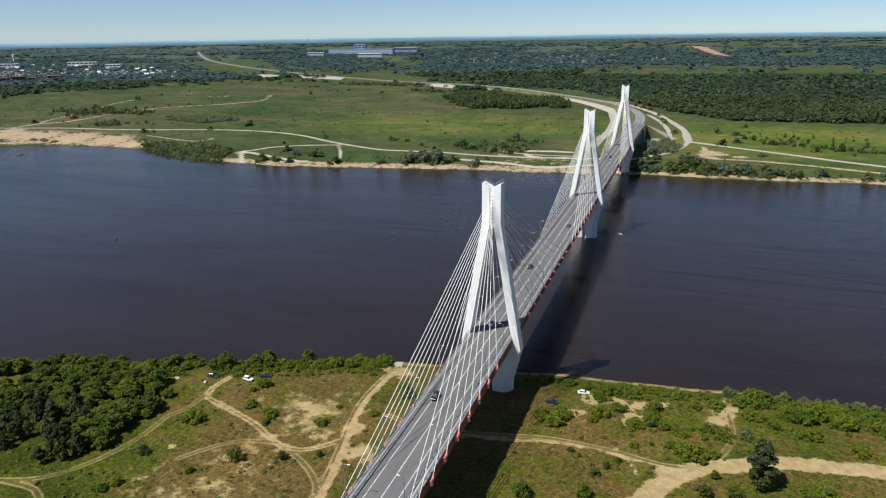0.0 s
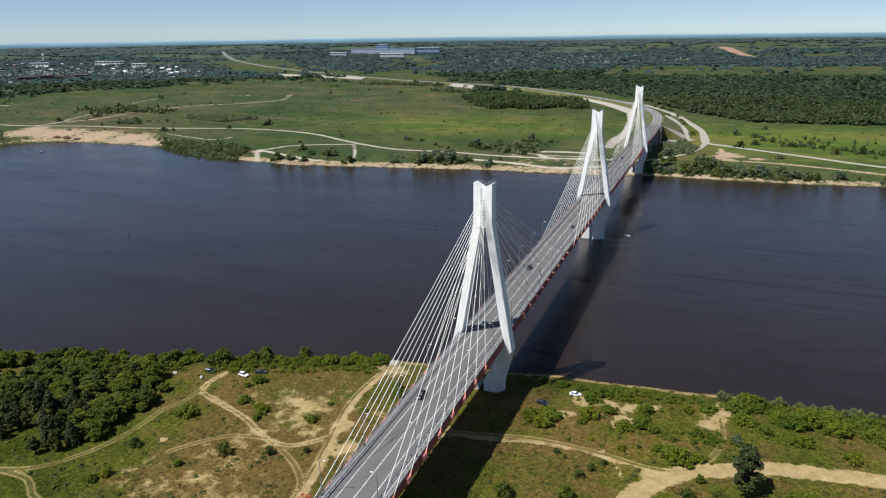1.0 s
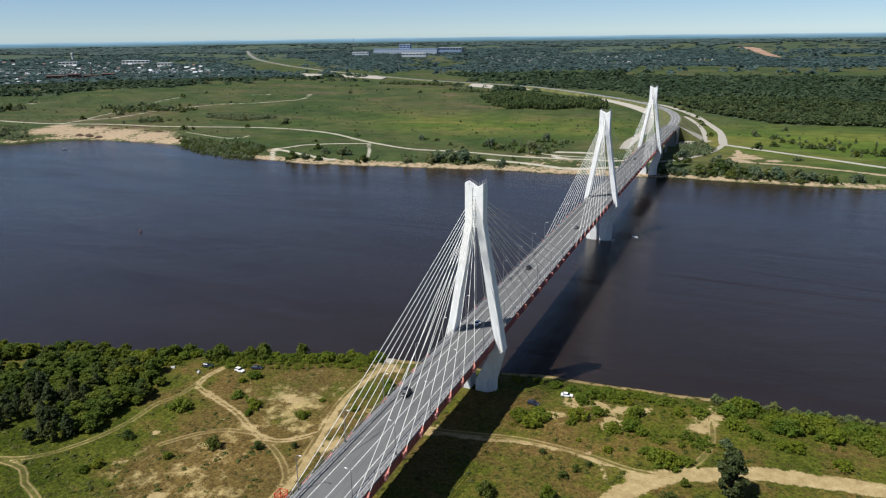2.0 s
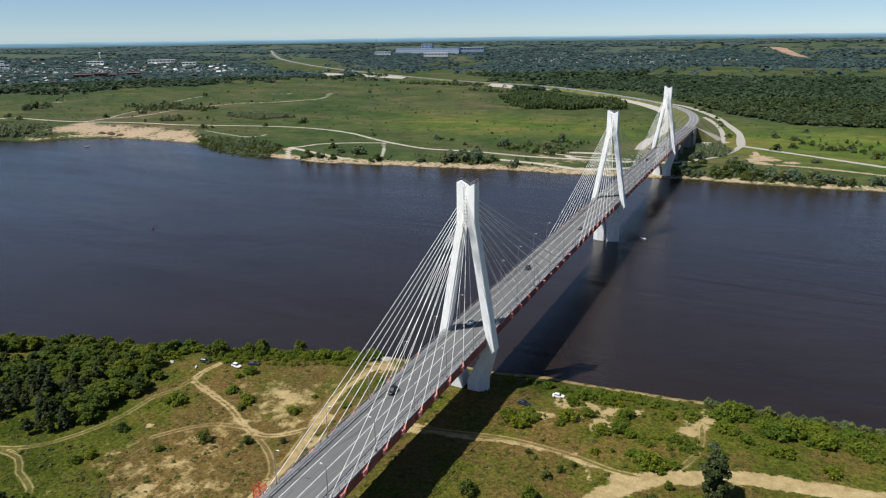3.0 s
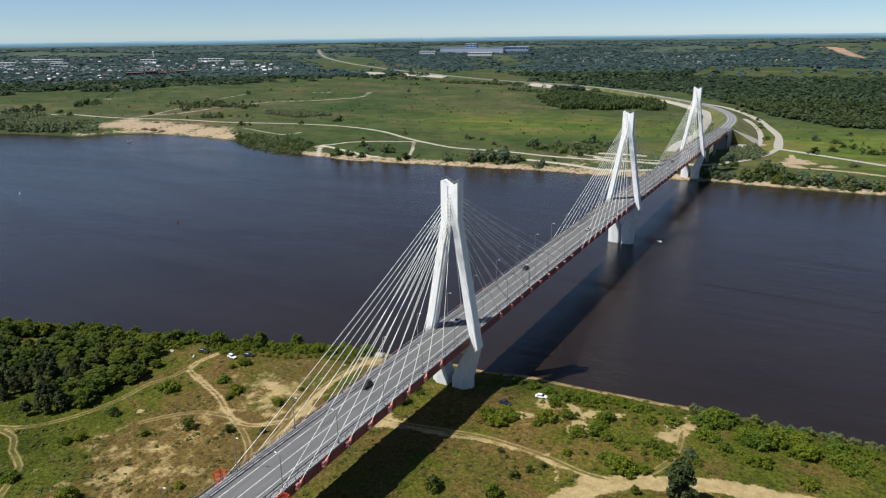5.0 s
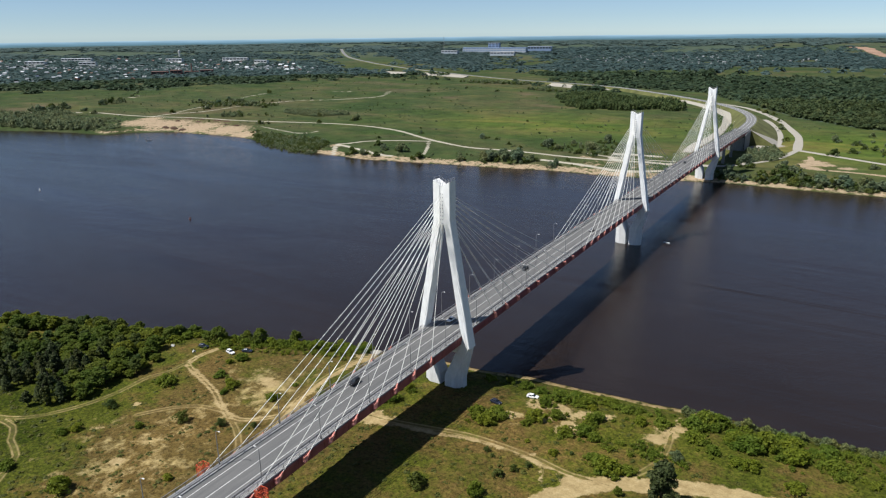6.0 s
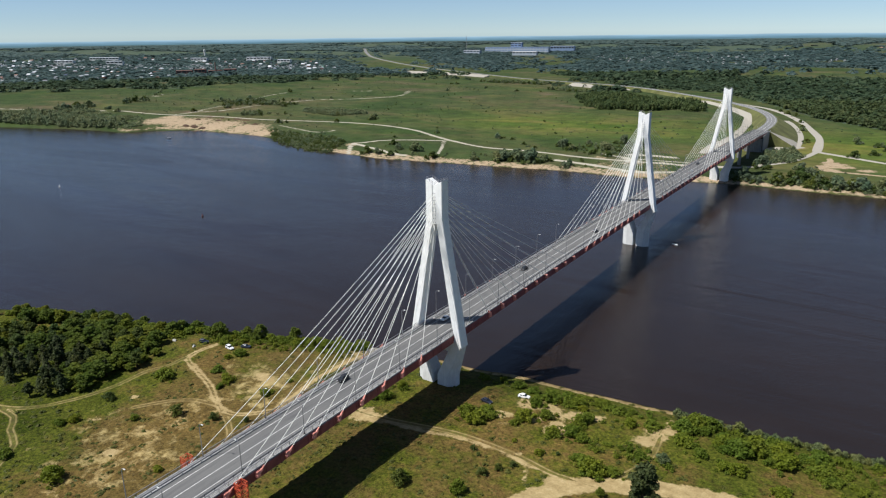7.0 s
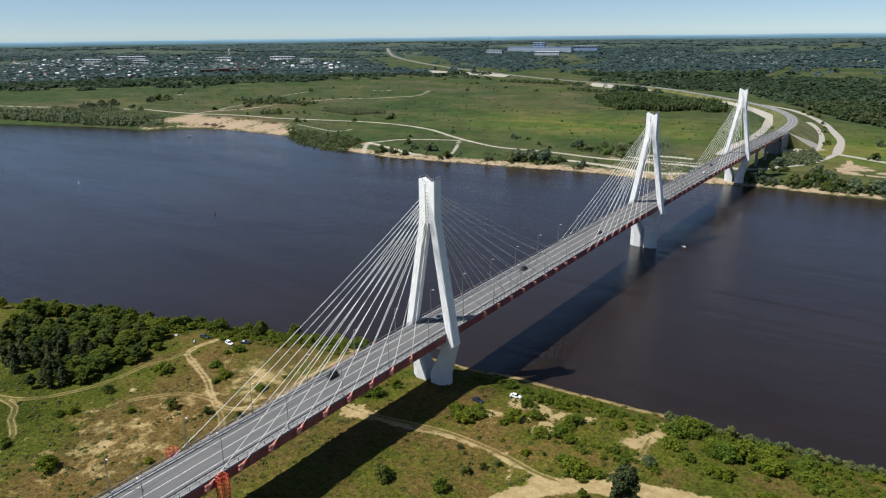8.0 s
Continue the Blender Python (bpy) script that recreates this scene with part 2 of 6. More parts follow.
# ---- mesh helpers ----
class Shape:
    """Gathers vertices and faces of one mesh."""

    def __init__(self):
        self.v, self.f = [], []

    def add(self, verts, faces):
        k = len(self.v)
        self.v += [tuple(p) for p in verts]
        self.f += [tuple(i + k for i in f) for f in faces]
        return self

    def box(self, x0, x1, y0, y1, z0, z1, m=None, bevel=0.0):
        if bevel:
            b = bevel
            rings = [(x0 + b, x1 - b, y0 + b, y1 - b, z0), (x0, x1, y0, y1, z0 + b), (x0, x1, y0, y1, z1 - b), (x0 + b, x1 - b, y0 + b, y1 - b, z1)]
            return self.loft([[(a, c, z), (b2, c, z), (b2, d, z), (a, d, z)] for a, b2, c, d, z in rings], m)
        return self.loft([[(x0, y0, z), (x1, y0, z), (x1, y1, z), (x0, y1, z)] for z in (z0, z1)], m)

    def loft(self, rings, m=None, caps=True):
        n = len(rings[0])
        verts = [Vector(p) for r in rings for p in r]
        if m is not None:
            verts = [m @ p for p in verts]
        faces = []
        for k in range(len(rings) - 1):
            for i in range(n):
                j = (i + 1) % n
                faces.append((k * n + i, k * n + j, (k + 1) * n + j, (k + 1) * n + i))
        if caps:
            faces.append(tuple(reversed(range(n))))
            faces.append(tuple((len(rings) - 1) * n + i for i in range(n)))
        return self.add(verts, faces)

    def tube(self, points, radii, n=6):
        pts = [Vector(p) for p in points]
        rings = []
        for i, p in enumerate(pts):
            d = (pts[min(i + 1, len(pts) - 1)] - pts[max(i - 1, 0)]).normalized()
            u = d.orthogonal().normalized()
            w = d.cross(u)
            r = radii[i] if isinstance(radii, (list, tuple)) else radii
            rings.append([p + (u * math.cos(a) + w * math.sin(a)) * r for a in (2 * math.pi * k / n for k in range(n))])
        return self.loft(rings)

    def mesh(self, name, mat, smooth=False):
        me = bpy.data.meshes.new(name)
        me.from_pydata(self.v, [], self.f)
        me.materials.append(mat)
        if smooth:
            me.polygons.foreach_set("use_smooth", [True] * len(me.polygons))
        me.update()
        return me


def thing(name, label, category, group="", kind="", at=(0, 0, 0), turn=0.0):
    ob = tagged(new(name), label, category, group, kind)
    ob.empty_display_size = 0.5
    ob.matrix_world = pose(*at, 0, 0, turn)
    return ob


def part(name, data, parent, label="", m=None):
    ob = new(name, data)
    ob.parent = parent
    if m is not None:
        ob.matrix_local = m
    return tagged(ob, label)


def lerp_table(x, table):
    """Piecewise linear: table of (x, value)."""
    return np.interp(x, [a for a, _ in table], [b for _, b in table])


# ---- the lie of the land ----
NEAR_SHORE = [(-1524, -626), (-509, -159), (-247, -50), (-211, -36), (-144, -15), (-103, -3), (-53, 17), (4, 26), (43, 31), (87, 34), (140, 39), (404, 66), (1521, 166)]
FAR_SHORE = [(-2641, -200), (-1423, 237), (-1128, 326), (-976, 364), (-864, 393), (-806, 392), (-790, 430), (-732, 462), (-611, 462), (-570, 450), (-489, 425), (-439, 410), (-408, 403),
             (-344, 403), (-282, 413), (-200, 430), (-113, 438), (-51, 446), (14, 454), (103, 458), (226, 462), (506, 487), (1521, 553)]


def wobble(x, y, s, seed):
    """Cheap smooth noise for arrays, about -1 to 1."""
    r = np.random.RandomState(seed)
    out = np.zeros(np.shape(x))
    for k in range(7):
        a, p, w = r.uniform(0, 6.283), r.uniform(0, 6.283), r.uniform(0.6, 1.7) / s
        out = out + np.sin((x * math.cos(a) + y * math.sin(a)) * w + p)
    return out / 3.2


def far_rise(x, y):
    d = np.minimum(np.hypot(np.asarray(x) - 100, np.asarray(y) + 210), 4000)
    return 103 * np.clip((d - 900) / 3900, 0, None) ** 1.5


def ground_z(x, y):
    x, y = np.asarray(x, float), np.asarray(y, float)
    a = lerp_table(x, NEAR_SHORE) - y + 1.6 * wobble(x, y, 9.0, 3)
    b = y - lerp_table(x, FAR_SHORE) + 3.0 * wobble(x, y, 22.0, 4)
    near = np.where(a < 0, np.maximum(WATER_Z + a * 0.30, -7), WATER_Z + 0.12 * np.clip(a, 0, 5) + 5.4 * (1 - np.exp(-np.maximum(a - 5, 0) / 11.0)) + 0.35 * wobble(x, y, 11, 5) * np.clip(a / 12, 0, 1))
    far = np.where(b < 0, np.maximum(WATER_Z + b * 0.15, -7), WATER_Z + 6.0 * (1 - np.exp(-np.maximum(b, 0) / 24.0)) + 0.5 * wobble(x, y, 60, 6) * np.clip(b / 60, 0, 1))
    return np.where(y < 250 + np.minimum(0, (x + 250) * 0.35), near, far + far_rise(x, y))


def gz(x, y):
    return float(ground_z(x, y))


def line_distance(x, y, pts):
    """Distance from each (x, y) to a polyline."""
    best = np.full(np.shape(x), 1e9)
    for (ax, ay), (bx, by) in zip(pts, pts[1:]):
        dx, dy = bx - ax, by - ay
        t = np.clip(((x - ax) * dx + (y - ay) * dy) / (dx * dx + dy * dy), 0, 1)
        best = np.minimum(best, np.hypot(x - ax - t * dx, y - ay - t * dy))
    return best


def line_side(x, y, pts):
    """Which side of a polyline each point lies on: 1 or -1."""
    best, side = np.full(np.shape(x), 1e9), np.ones(np.shape(x))
    for (ax, ay), (bx, by) in zip(pts, pts[1:]):
        dx, dy = bx - ax, by - ay
        t = np.clip(((x - ax) * dx + (y - ay) * dy) / (dx * dx + dy * dy), 0, 1)
        d = np.hypot(x - ax - t * dx, y - ay - t * dy)
        c = np.where((x - ax) * dy - (y - ay) * dx >= 0, 1.0, -1.0)
        side = np.where(d < best, c, side)
        best = np.minimum(best, d)
    return side


def smooth_line(pts, step=4.0):
    """Catmull-Rom through the points."""
    p = [np.array(q, float) for q in pts]
    p = [2 * p[0] - p[1]] + p + [2 * p[-1] - p[-2]]
    out = []
    for a, b, c, d in zip(p, p[1:], p[2:], p[3:]):
        n = max(2, int(np.linalg.norm(c - b) / step))
        for k in range(n):
            t = k / n
            out.append(0.5 * (2 * b + (c - a) * t + (2 * a - 5 * b + 4 * c - d) * t * t + (3 * b - a - 3 * c + d) * t ** 3))
    return [tuple(q) for q in out + [p[-2]]]


TRACKS = [
    [(-160, -116), (-125, -104), (-117, -101), (-111, -96), (-107, -89), (-104, -81), (-102, -70), (-102, -57), (-99, -51), (-99, -41)],
    [(-56, -60), (-47, -64), (-39, -69), (-32, -76), (-29, -84)],
    [(-81, -77), (-74, -68), (-66, -62), (-56, -60)],
    [(-125, -104), (-111, -104), (-103, -109), (-92, -113), (-85, -121), (-75, -134), (-60, -150)],
    [(15, -31), (26, -29), (42, -29), (53, -30), (62, -32), (69, -32)],
    [(-28, -33), (-10, -36), (15, -31)],
    [(80, -24), (84, -14), (85, -4), (84, 6)],
    [(-100, -25), (-100, -32), (-98, -41), (-86, -46), (-70, -52), (-56, -60), (-47, -61), (-41, -57), (-37, -52)],
    [(-28, -118), (-30, -81), (-32, -69), (-36, -52), (-41, -30), (-42, -3)],
]
PALE_TRACKS = [  # broader, paler, with half widths
    (1.35, [(-100, -25), (-100, -32), (-98, -41), (-86, -46), (-70, -52), (-56, -60), (-47, -61), (-41, -57), (-37, -52)]),
    (1.7, [(-27, -120), (-29, -81), (-31, -69), (-35, -52), (-40, -30), (-41, -3), (-39, 8)]),
    (0.8, [(-8, -37), (14, -33.8), (30.6, -30.8), (43.3, -30), (52.4, -31.2), (60, -33.0), (70, -31)]),
    (0.7, [(49.3, -28), (54, -33), (57, -40)]),
    (3.7, [(50, -90), (56, -60), (60, -51), (66, -40), (75, -31), (85, -26), (101, -19), (128, -15), (170, -10), (260, 6)]),
]
SAND_SPOTS = [(38, 1, 5.0), (47, 2, 4.5), (53, -8, 4.0), (45, -7, 2.5), (34, -10, 3.0), (83, 6, 4.0), (86, 12, 3.5), (80, 1, 3.0), (-45, 9, 6.5), (-38, 3, 5.5), (-86, -90, 2.2), (-92, -93, 2.0),
              (-30, -56, 5.0), (-36, -45, 4.0), (-22, -58, 3.5), (66, -36, 4.0), (-8, -36, 4.5), (-3, -36, 3.5), (87.5, 18.7, 4.0), (55, 3, 3.5), (62, 6, 2.5), (-62, -98, 2.0), (-88, -72, 1.6), (-58, -36, 3.5)]
FAR_PALE = [  # gravelled country roads on the far bank, with half widths
    (2.8, [(-1330, 376), (-1281, 394), (-1249, 407), (-1174, 436), (-1135, 451), (-1077, 470), (-1022, 512), (-996, 515), (-931, 514), (-881, 518), (-834, 531), (-782, 546), (-709, 558), (-652, 574), (-584, 588), (-512, 593), (-431, 579), (-363, 541), (-330, 523), (-272, 499), (-223, 500), (-185, 498), (-143, 493), (-60, 497), (9, 512)]),
    (2.2, [(-872, 520), (-875, 562), (-894, 601), (-911, 645), (-925, 693), (-950, 750), (-972, 804), (-989, 852), (-995, 898)]),
    (2.4, [(-875, 562), (-856, 590), (-850, 621), (-861, 693), (-851, 758), (-831, 822), (-789, 855), (-757, 907), (-739, 961), (-778, 1047)]),
    (2.0, [(-881, 979), (-840, 1009)]),
    (2.4, [(-430, 449), (-416, 461), (-409, 480), (-376, 504), (-338, 518)]),
    (2.6, [(-395, 402), (-424, 446), (-393, 438), (-341, 421), (-326, 422)]),
    (1.8, [(-338, 518), (-310, 470), (-296, 441)]),
    (1.8, [(-631, 525), (-579, 509), (-530, 498), (-522, 521)]),
    (1.8, [(-1169, 688), (-1209, 744)]),
    (2.0, [(-135, 520), (-93, 509), (-40, 512)]),
    (4.5, [(-107, 530), (-83, 535), (-61, 534)]),
    (3.2, [(-165, 468), (-138, 466), (-112, 462), (-85, 455), (-60, 460), (-30, 474)]),
    (3.0, [(-104, 505), (-84, 494), (-62, 500), (-40, 496)]),
    (2.2, [(18, 532), (44, 563), (60, 637)]),
]
FAR_EARTH = [(3.0, [(76, 604), (80, 575), (78, 537), (127, 531), (170, 520), (230, 500)])]
FAR_SAND = [(-825, 470, 34), (-780, 482, 36), (-720, 488, 34), (-660, 488, 30), (-612, 470, 22), (-850, 500, 18), (-408, 410, 12), (-425, 445, 8), (80, 580, 7), (79, 555, 10), (84, 572, 10), (92, 560, 9), (112, 550, 7), (82, 540, 8),
            (20, 645, 12), (28, 655, 12), (24, 632, 9), (35, 668, 9)]
FAR_WORN = [(-60, 480, 24), (-90, 490, 26), (-75, 450, 20), (-110, 470, 22), (-50, 460, 14), (-130, 500, 14)]


# where woods stand in the far country
WOOD_EDGE = [(-330, 1330), (-170, 1290), (-69, 1128), (0, 1010), (30, 948), (87, 896), (118, 862), (306, 858), (600, 860), (1600, 900)]
WOOD_MEADOW = [(-405, 1125), (-400, 1073), (-350, 985), (-307, 913), (-216, 931), (-134, 962), (-143, 1030), (-190, 1060), (-250, 1110), (-330, 1130)]
MEADOW_TOP = [(-2600, 240), (-1700, 480), (-1612, 560), (-1348, 810), (-1260, 975), (-1146, 1160), (-1050, 1340), (-960, 1400), (-700, 1330), (-480, 1230), (-330, 1300)]
TOWN = [(-1763, 620), (-2620, 974), (-2682, 1250), (-2300, 1560), (-1700, 1740), (-1200, 1330), (-1450, 1060)]


HIGHWAY = [(-441, 1318), (-594, 1378), (-701, 1430), (-841, 1500), (-1030, 1590), (-1284, 1735), (-1610, 1974), (-1831, 2192)]


FIELDS = [  # open hay fields among the woods
    [(-240, 1900), (-155, 1925), (-94, 2015), (-69, 2073), (2, 2061), (81, 1995), (172, 2003), (273, 2066), (480, 2080), (480, 1720), (258, 1727), (127, 1690), (43, 1690), (-48, 1740), (-231, 1720)],
    [(-663, 2895), (-428, 2896), (-251, 3018), (-234, 2790), (-410, 2700), (-630, 2680)],
    [(-320, 3469), (-177, 3551), (-158, 2960), (-253, 2900)],
    [(-2381, 2109), (-2201, 2272), (-1994, 2284), (-1861, 2060), (-2082, 2050), (-2306, 1950)],
]


def inside_many(x, y, poly):
    hit = np.zeros(np.shape(x), bool)
    for (ax, ay), (bx, by) in zip(poly, poly[1:] + poly[:1]):
        if ay != by:
            hit ^= ((ay > y) != (by > y)) & (x < (bx - ax) * (y - ay) / (by - ay) + ax)
    return hit


def wood_cover(x, y):
    """How much of the land is under trees, 0 to 1."""
    n1, n2 = wobble(x, y, 110, 21), wobble(x, y, 34, 22)
    cover = np.clip(0.40 + 0.75 * n1 + 0.35 * n2, 0.04, 1)
    right = x > -330
    low = lerp_table(x, WOOD_EDGE)
    top = 1620 + 0.12 * x + 25 * n2
    cover = np.where(right & (y > low) & (y < top), 1.0, cover)
    cover = np.where(right & (y <= low), 0.0, cover)
    strip_far = 2070 + 0.05 * x + 35 * n2
    cover = np.where((x > -250) & (y >= top) & (y < strip_far), np.where(n2 + 0.5 * n1 > 1.05, 0.8, 0.03), cover)
    cover = np.where((x > -120) & (y >= strip_far) & (y < 2440), np.clip(0.9 + 0.4 * n1, 0.1, 1), cover)
    cover = np.where((x > -120) & (y >= 2700), np.clip(0.15 + 0.7 * n1, 0.02, 0.9), cover)
    cover = np.where((np.hypot((x + 1950) / 650, (y - 1250) / 480) < 1), np.clip(0.62 + 0.4 * n2, 0.3, 0.95), cover)
    cover = np.where(np.hypot((x + 450) / 420, (y - 2330) / 260) < 1, np.clip(0.4 + 0.4 * n2, 0.1, 0.7), cover)
    cover = np.where(~right & (y < lerp_table(x, MEADOW_TOP) + 70 * n2 + 40 * wobble(x, y, 12, 77)), 0.0, cover)
    d = np.hypot(x - 100, y + 210)
    beyond = np.clip(0.46 + 0.95 * wobble(x, y, 150, 81) + 0.45 * wobble(x, y, 50, 82) + np.where(x < -1400, 0.25, np.where(x > -300, -0.28, 0.0)), 0.02, 1)
    cover = np.where(d > 3200, beyond, cover)
    for poly in FIELDS:
        cover = np.where(inside_many(x, y, poly), 0.02, cover)
    road = line_distance(x, y, HIGHWAY)
    cover = np.where((road < 150) & (x < -420), cover * 0.10, cover)
    return cover


def axis_values(*spans):
    """Grid lines: spans of (start, end, step), joined."""
    out = []
    for a, b, s in spans:
        out += list(np.arange(a, b, s))
    return np.array(out + [spans[-1][1]])


def build_ground():
    xs = axis_values((-5300, -1500, 140), (-1500, -1000, 20), (-1000, -320, 5.5), (-320, -170, 3), (-170, 160, 1.25), (160, 320, 3), (320, 700, 15), (700, 5300, 150))
    ys = axis_values((-1500, -300, 100), (-300, -150, 6), (-150, 46, 1.4), (46, 70, 3), (70, 380, 31), (380, 640, 3.6), (640, 1000, 9), (1000, 1500, 20), (1500, 2250, 30), (2250, 4900, 90))
    X, Y = np.meshgrid(xs, ys)
    x, y = X.ravel(), Y.ravel()
    z = ground_z(x, y)
    nx, ny = len(xs), len(ys)
    i = np.arange(nx * ny).reshape(ny, nx)
    quads = np.stack([i[:-1, :-1], i[:-1, 1:], i[1:, 1:], i[1:, :-1]], -1).reshape(-1, 4)
    me = bpy.data.meshes.new("ground")
    me.vertices.add(len(x))
    me.vertices.foreach_set("co", np.column_stack([x, y, z]).ravel())
    me.loops.add(quads.size)
    me.loops.foreach_set("vertex_index", quads.ravel())
    me.polygons.add(len(quads))
    me.polygons.foreach_set("loop_start", np.arange(0, quads.size, 4))
    me.polygons.foreach_set("use_smooth", np.ones(len(quads), bool))
    me.materials.append(M_GROUND)
    me.update()
    near = y < 250 + np.minimum(0, (x + 250) * 0.35)
    track = np.full(len(x), 30.0)
    sand = np.zeros(len(x))
    lateral = np.full(len(x), 30.0)
    for pts in TRACKS:
        line = smooth_line(pts)
        d, side = line_distance(x, y, line), line_side(x, y, line)
        lateral = np.where(d < track, d * side, lateral)
        track = np.minimum(track, d)
    for half, pts in PALE_TRACKS:
        sand = np.maximum(sand, np.clip(0.5 + (half - line_distance(x, y, smooth_line(pts))) / 3.0, 0, 0.95))
    for cx, cy, r in SAND_SPOTS:
        sand = np.maximum(sand, np.clip(1.0 - 0.5 * np.hypot(x - cx, y - cy) / r, 0, 0.8))
    road = np.zeros(len(x))
    for half, pts in FAR_PALE:
        road = np.maximum(road, np.clip(0.5 + (half - line_distance(x, y, smooth_line(pts, 12))) / 4.0, 0, 1.0))
    for half, pts in FAR_EARTH:
        sand = np.where(near, sand, np.maximum(sand, np.clip(0.5 + (half - line_distance(x, y, smooth_line(pts, 12))) / 3.0, 0, 1.0)))
    for cx, cy, r in FAR_WORN:
        sand = np.where(near, sand, np.maximum(sand, np.clip(0.62 - 0.5 * np.hypot(x - cx, y - cy) / r, 0, 0.45)))
    for cx, cy, r in FAR_SAND:
        sand = np.where(near, sand, np.maximum(sand, np.clip(1.05 - 0.55 * np.hypot(x - cx, y - cy) / r, 0, 1)))
    b = y - lerp_table(x, FAR_SHORE) + 3.0 * wobble(x, y, 22.0, 4)
    beach = np.clip(0.85 - np.abs(b - 7) / np.where((x > -380) & (x < 20), 20, 13), 0, 0.62) * lerp_table(x, [(-1000, 0.0), (-860, 0.3), (-820, 1), (-600, 1), (-560, 0.2), (-470, 0.3), (-420, 1), (400, 1)])
    sand = np.where(near, sand, np.maximum(sand, beach))
    a = lerp_table(x, NEAR_SHORE) - y + 1.6 * wobble(x, y, 9.0, 3)
    sand = np.where(near, np.maximum(sand, np.clip(1.2 - np.abs(a - 1.6) / 1.8, 0, 1) * lerp_table(x, [(-60, 0), (-48, 1), (88, 1), (100, 0.3)])), sand)
    # dryness: worn, grazed ground west of the bridge, greener by the trees and the shore
    dry = 0.36 + 0.55 * np.exp(-(np.hypot(x + 58, y + 62) / 48) ** 2) + 0.45 * np.exp(-(np.hypot(x + 58, y + 98) / 30) ** 2) + 0.16 * np.exp(-(np.hypot(x - 48, y + 32) / 34) ** 2) + 0.06 * np.exp(-(np.hypot(x - 88, y - 2) / 48) ** 2) - 0.75 * np.exp(-(np.hypot(x + 112, y + 108) / 42) ** 2)
    dry = dry - 0.28 * np.exp(-np.maximum(a, 0) / 20.0) * np.clip((x - 10) / 20, 0, 1)
    bare = 0.18 + 0.50 * np.exp(-(np.hypot(x + 56, y + 36) / 24) ** 2) + 0.42 * np.exp(-(np.hypot(x + 58, y + 92) / 30) ** 2) + 0.30 * np.exp(-(np.hypot(x - 44, y + 4) / 15) ** 2)
    # tree cover, plus a rise with distance that lays haze colour over open fields
    wood = np.where(near | (y < 800), 0.0, np.clip(np.maximum(wood_cover(x, y) * 1.6 - 0.2, np.where(x > -350, 0.35, 0.8) * np.clip((np.hypot(x - 100, y + 210) - 2500) / 700, 0, 1)), 0, 1))
    pasture = np.exp(-np.hypot((x - 190) / 190, (y - 690) / 150) ** 2) + 0.7 * np.exp(-np.hypot((x + 260) / 210, (y - 730) / 120) ** 2)
    for name, values in (("pasture", pasture), ("track", track), ("road", road), ("lateral", lateral), ("wood", wood), ("sand", sand), ("dry", dry), ("bare", bare), ("meadow", np.where(near, 0.0, 1.0))):
        me.attributes.new(name, "FLOAT", "POINT").data.foreach_set("value", values.astype(np.float32))
    return tagged(new("ground", me), "grassy river banks with sandy tracks and far meadow", "ground", kind="structure")


build_ground()
water = Shape().add([(x, y, WATER_Z) for x, y in ((-4300, -1500), (4300, -1500), (4300, 1200), (-4300, 1200))], [(0, 1, 2, 3)])
tagged(new("water", water.mesh("water", M_WATER)), "dark brown river water with faint ripples", "water", kind="structure")


def wake_line(pts, half, high):
    """A low swell left on the water by a passing boat."""
    line = smooth_line(pts, 3.0)
    rings = []
    for k, (x, y) in enumerate(line):
        f = min(1.0, k / 12, (len(line) - 1 - k) / 12) + 0.02
        rings.append([(x, y + u * half, WATER_Z + h * high * f + 0.004) for u, h in ((-1, -0.3), (-0.2, 0.5), (0.4, 1), (0.5, 0.3), (0.6, -0.3))])
    tagged(new("wake", Shape().loft(rings, caps=False).mesh("wake", M_WATER)), "long faint wake swell on dark river water", "wake", kind="structure")


wake_line([(26, 176), (52, 172.5), (95, 170.5), (140, 169), (165, 170), (260, 168)], 0.8, 0.09)
wake_line([(48, 173.5), (95, 172.8), (165, 172.4), (260, 171)], 0.6, 0.06)
wake_line([(33, 205), (60, 202), (98, 195), (140, 189), (165, 184), (260, 172)], 0.7, 0.06)


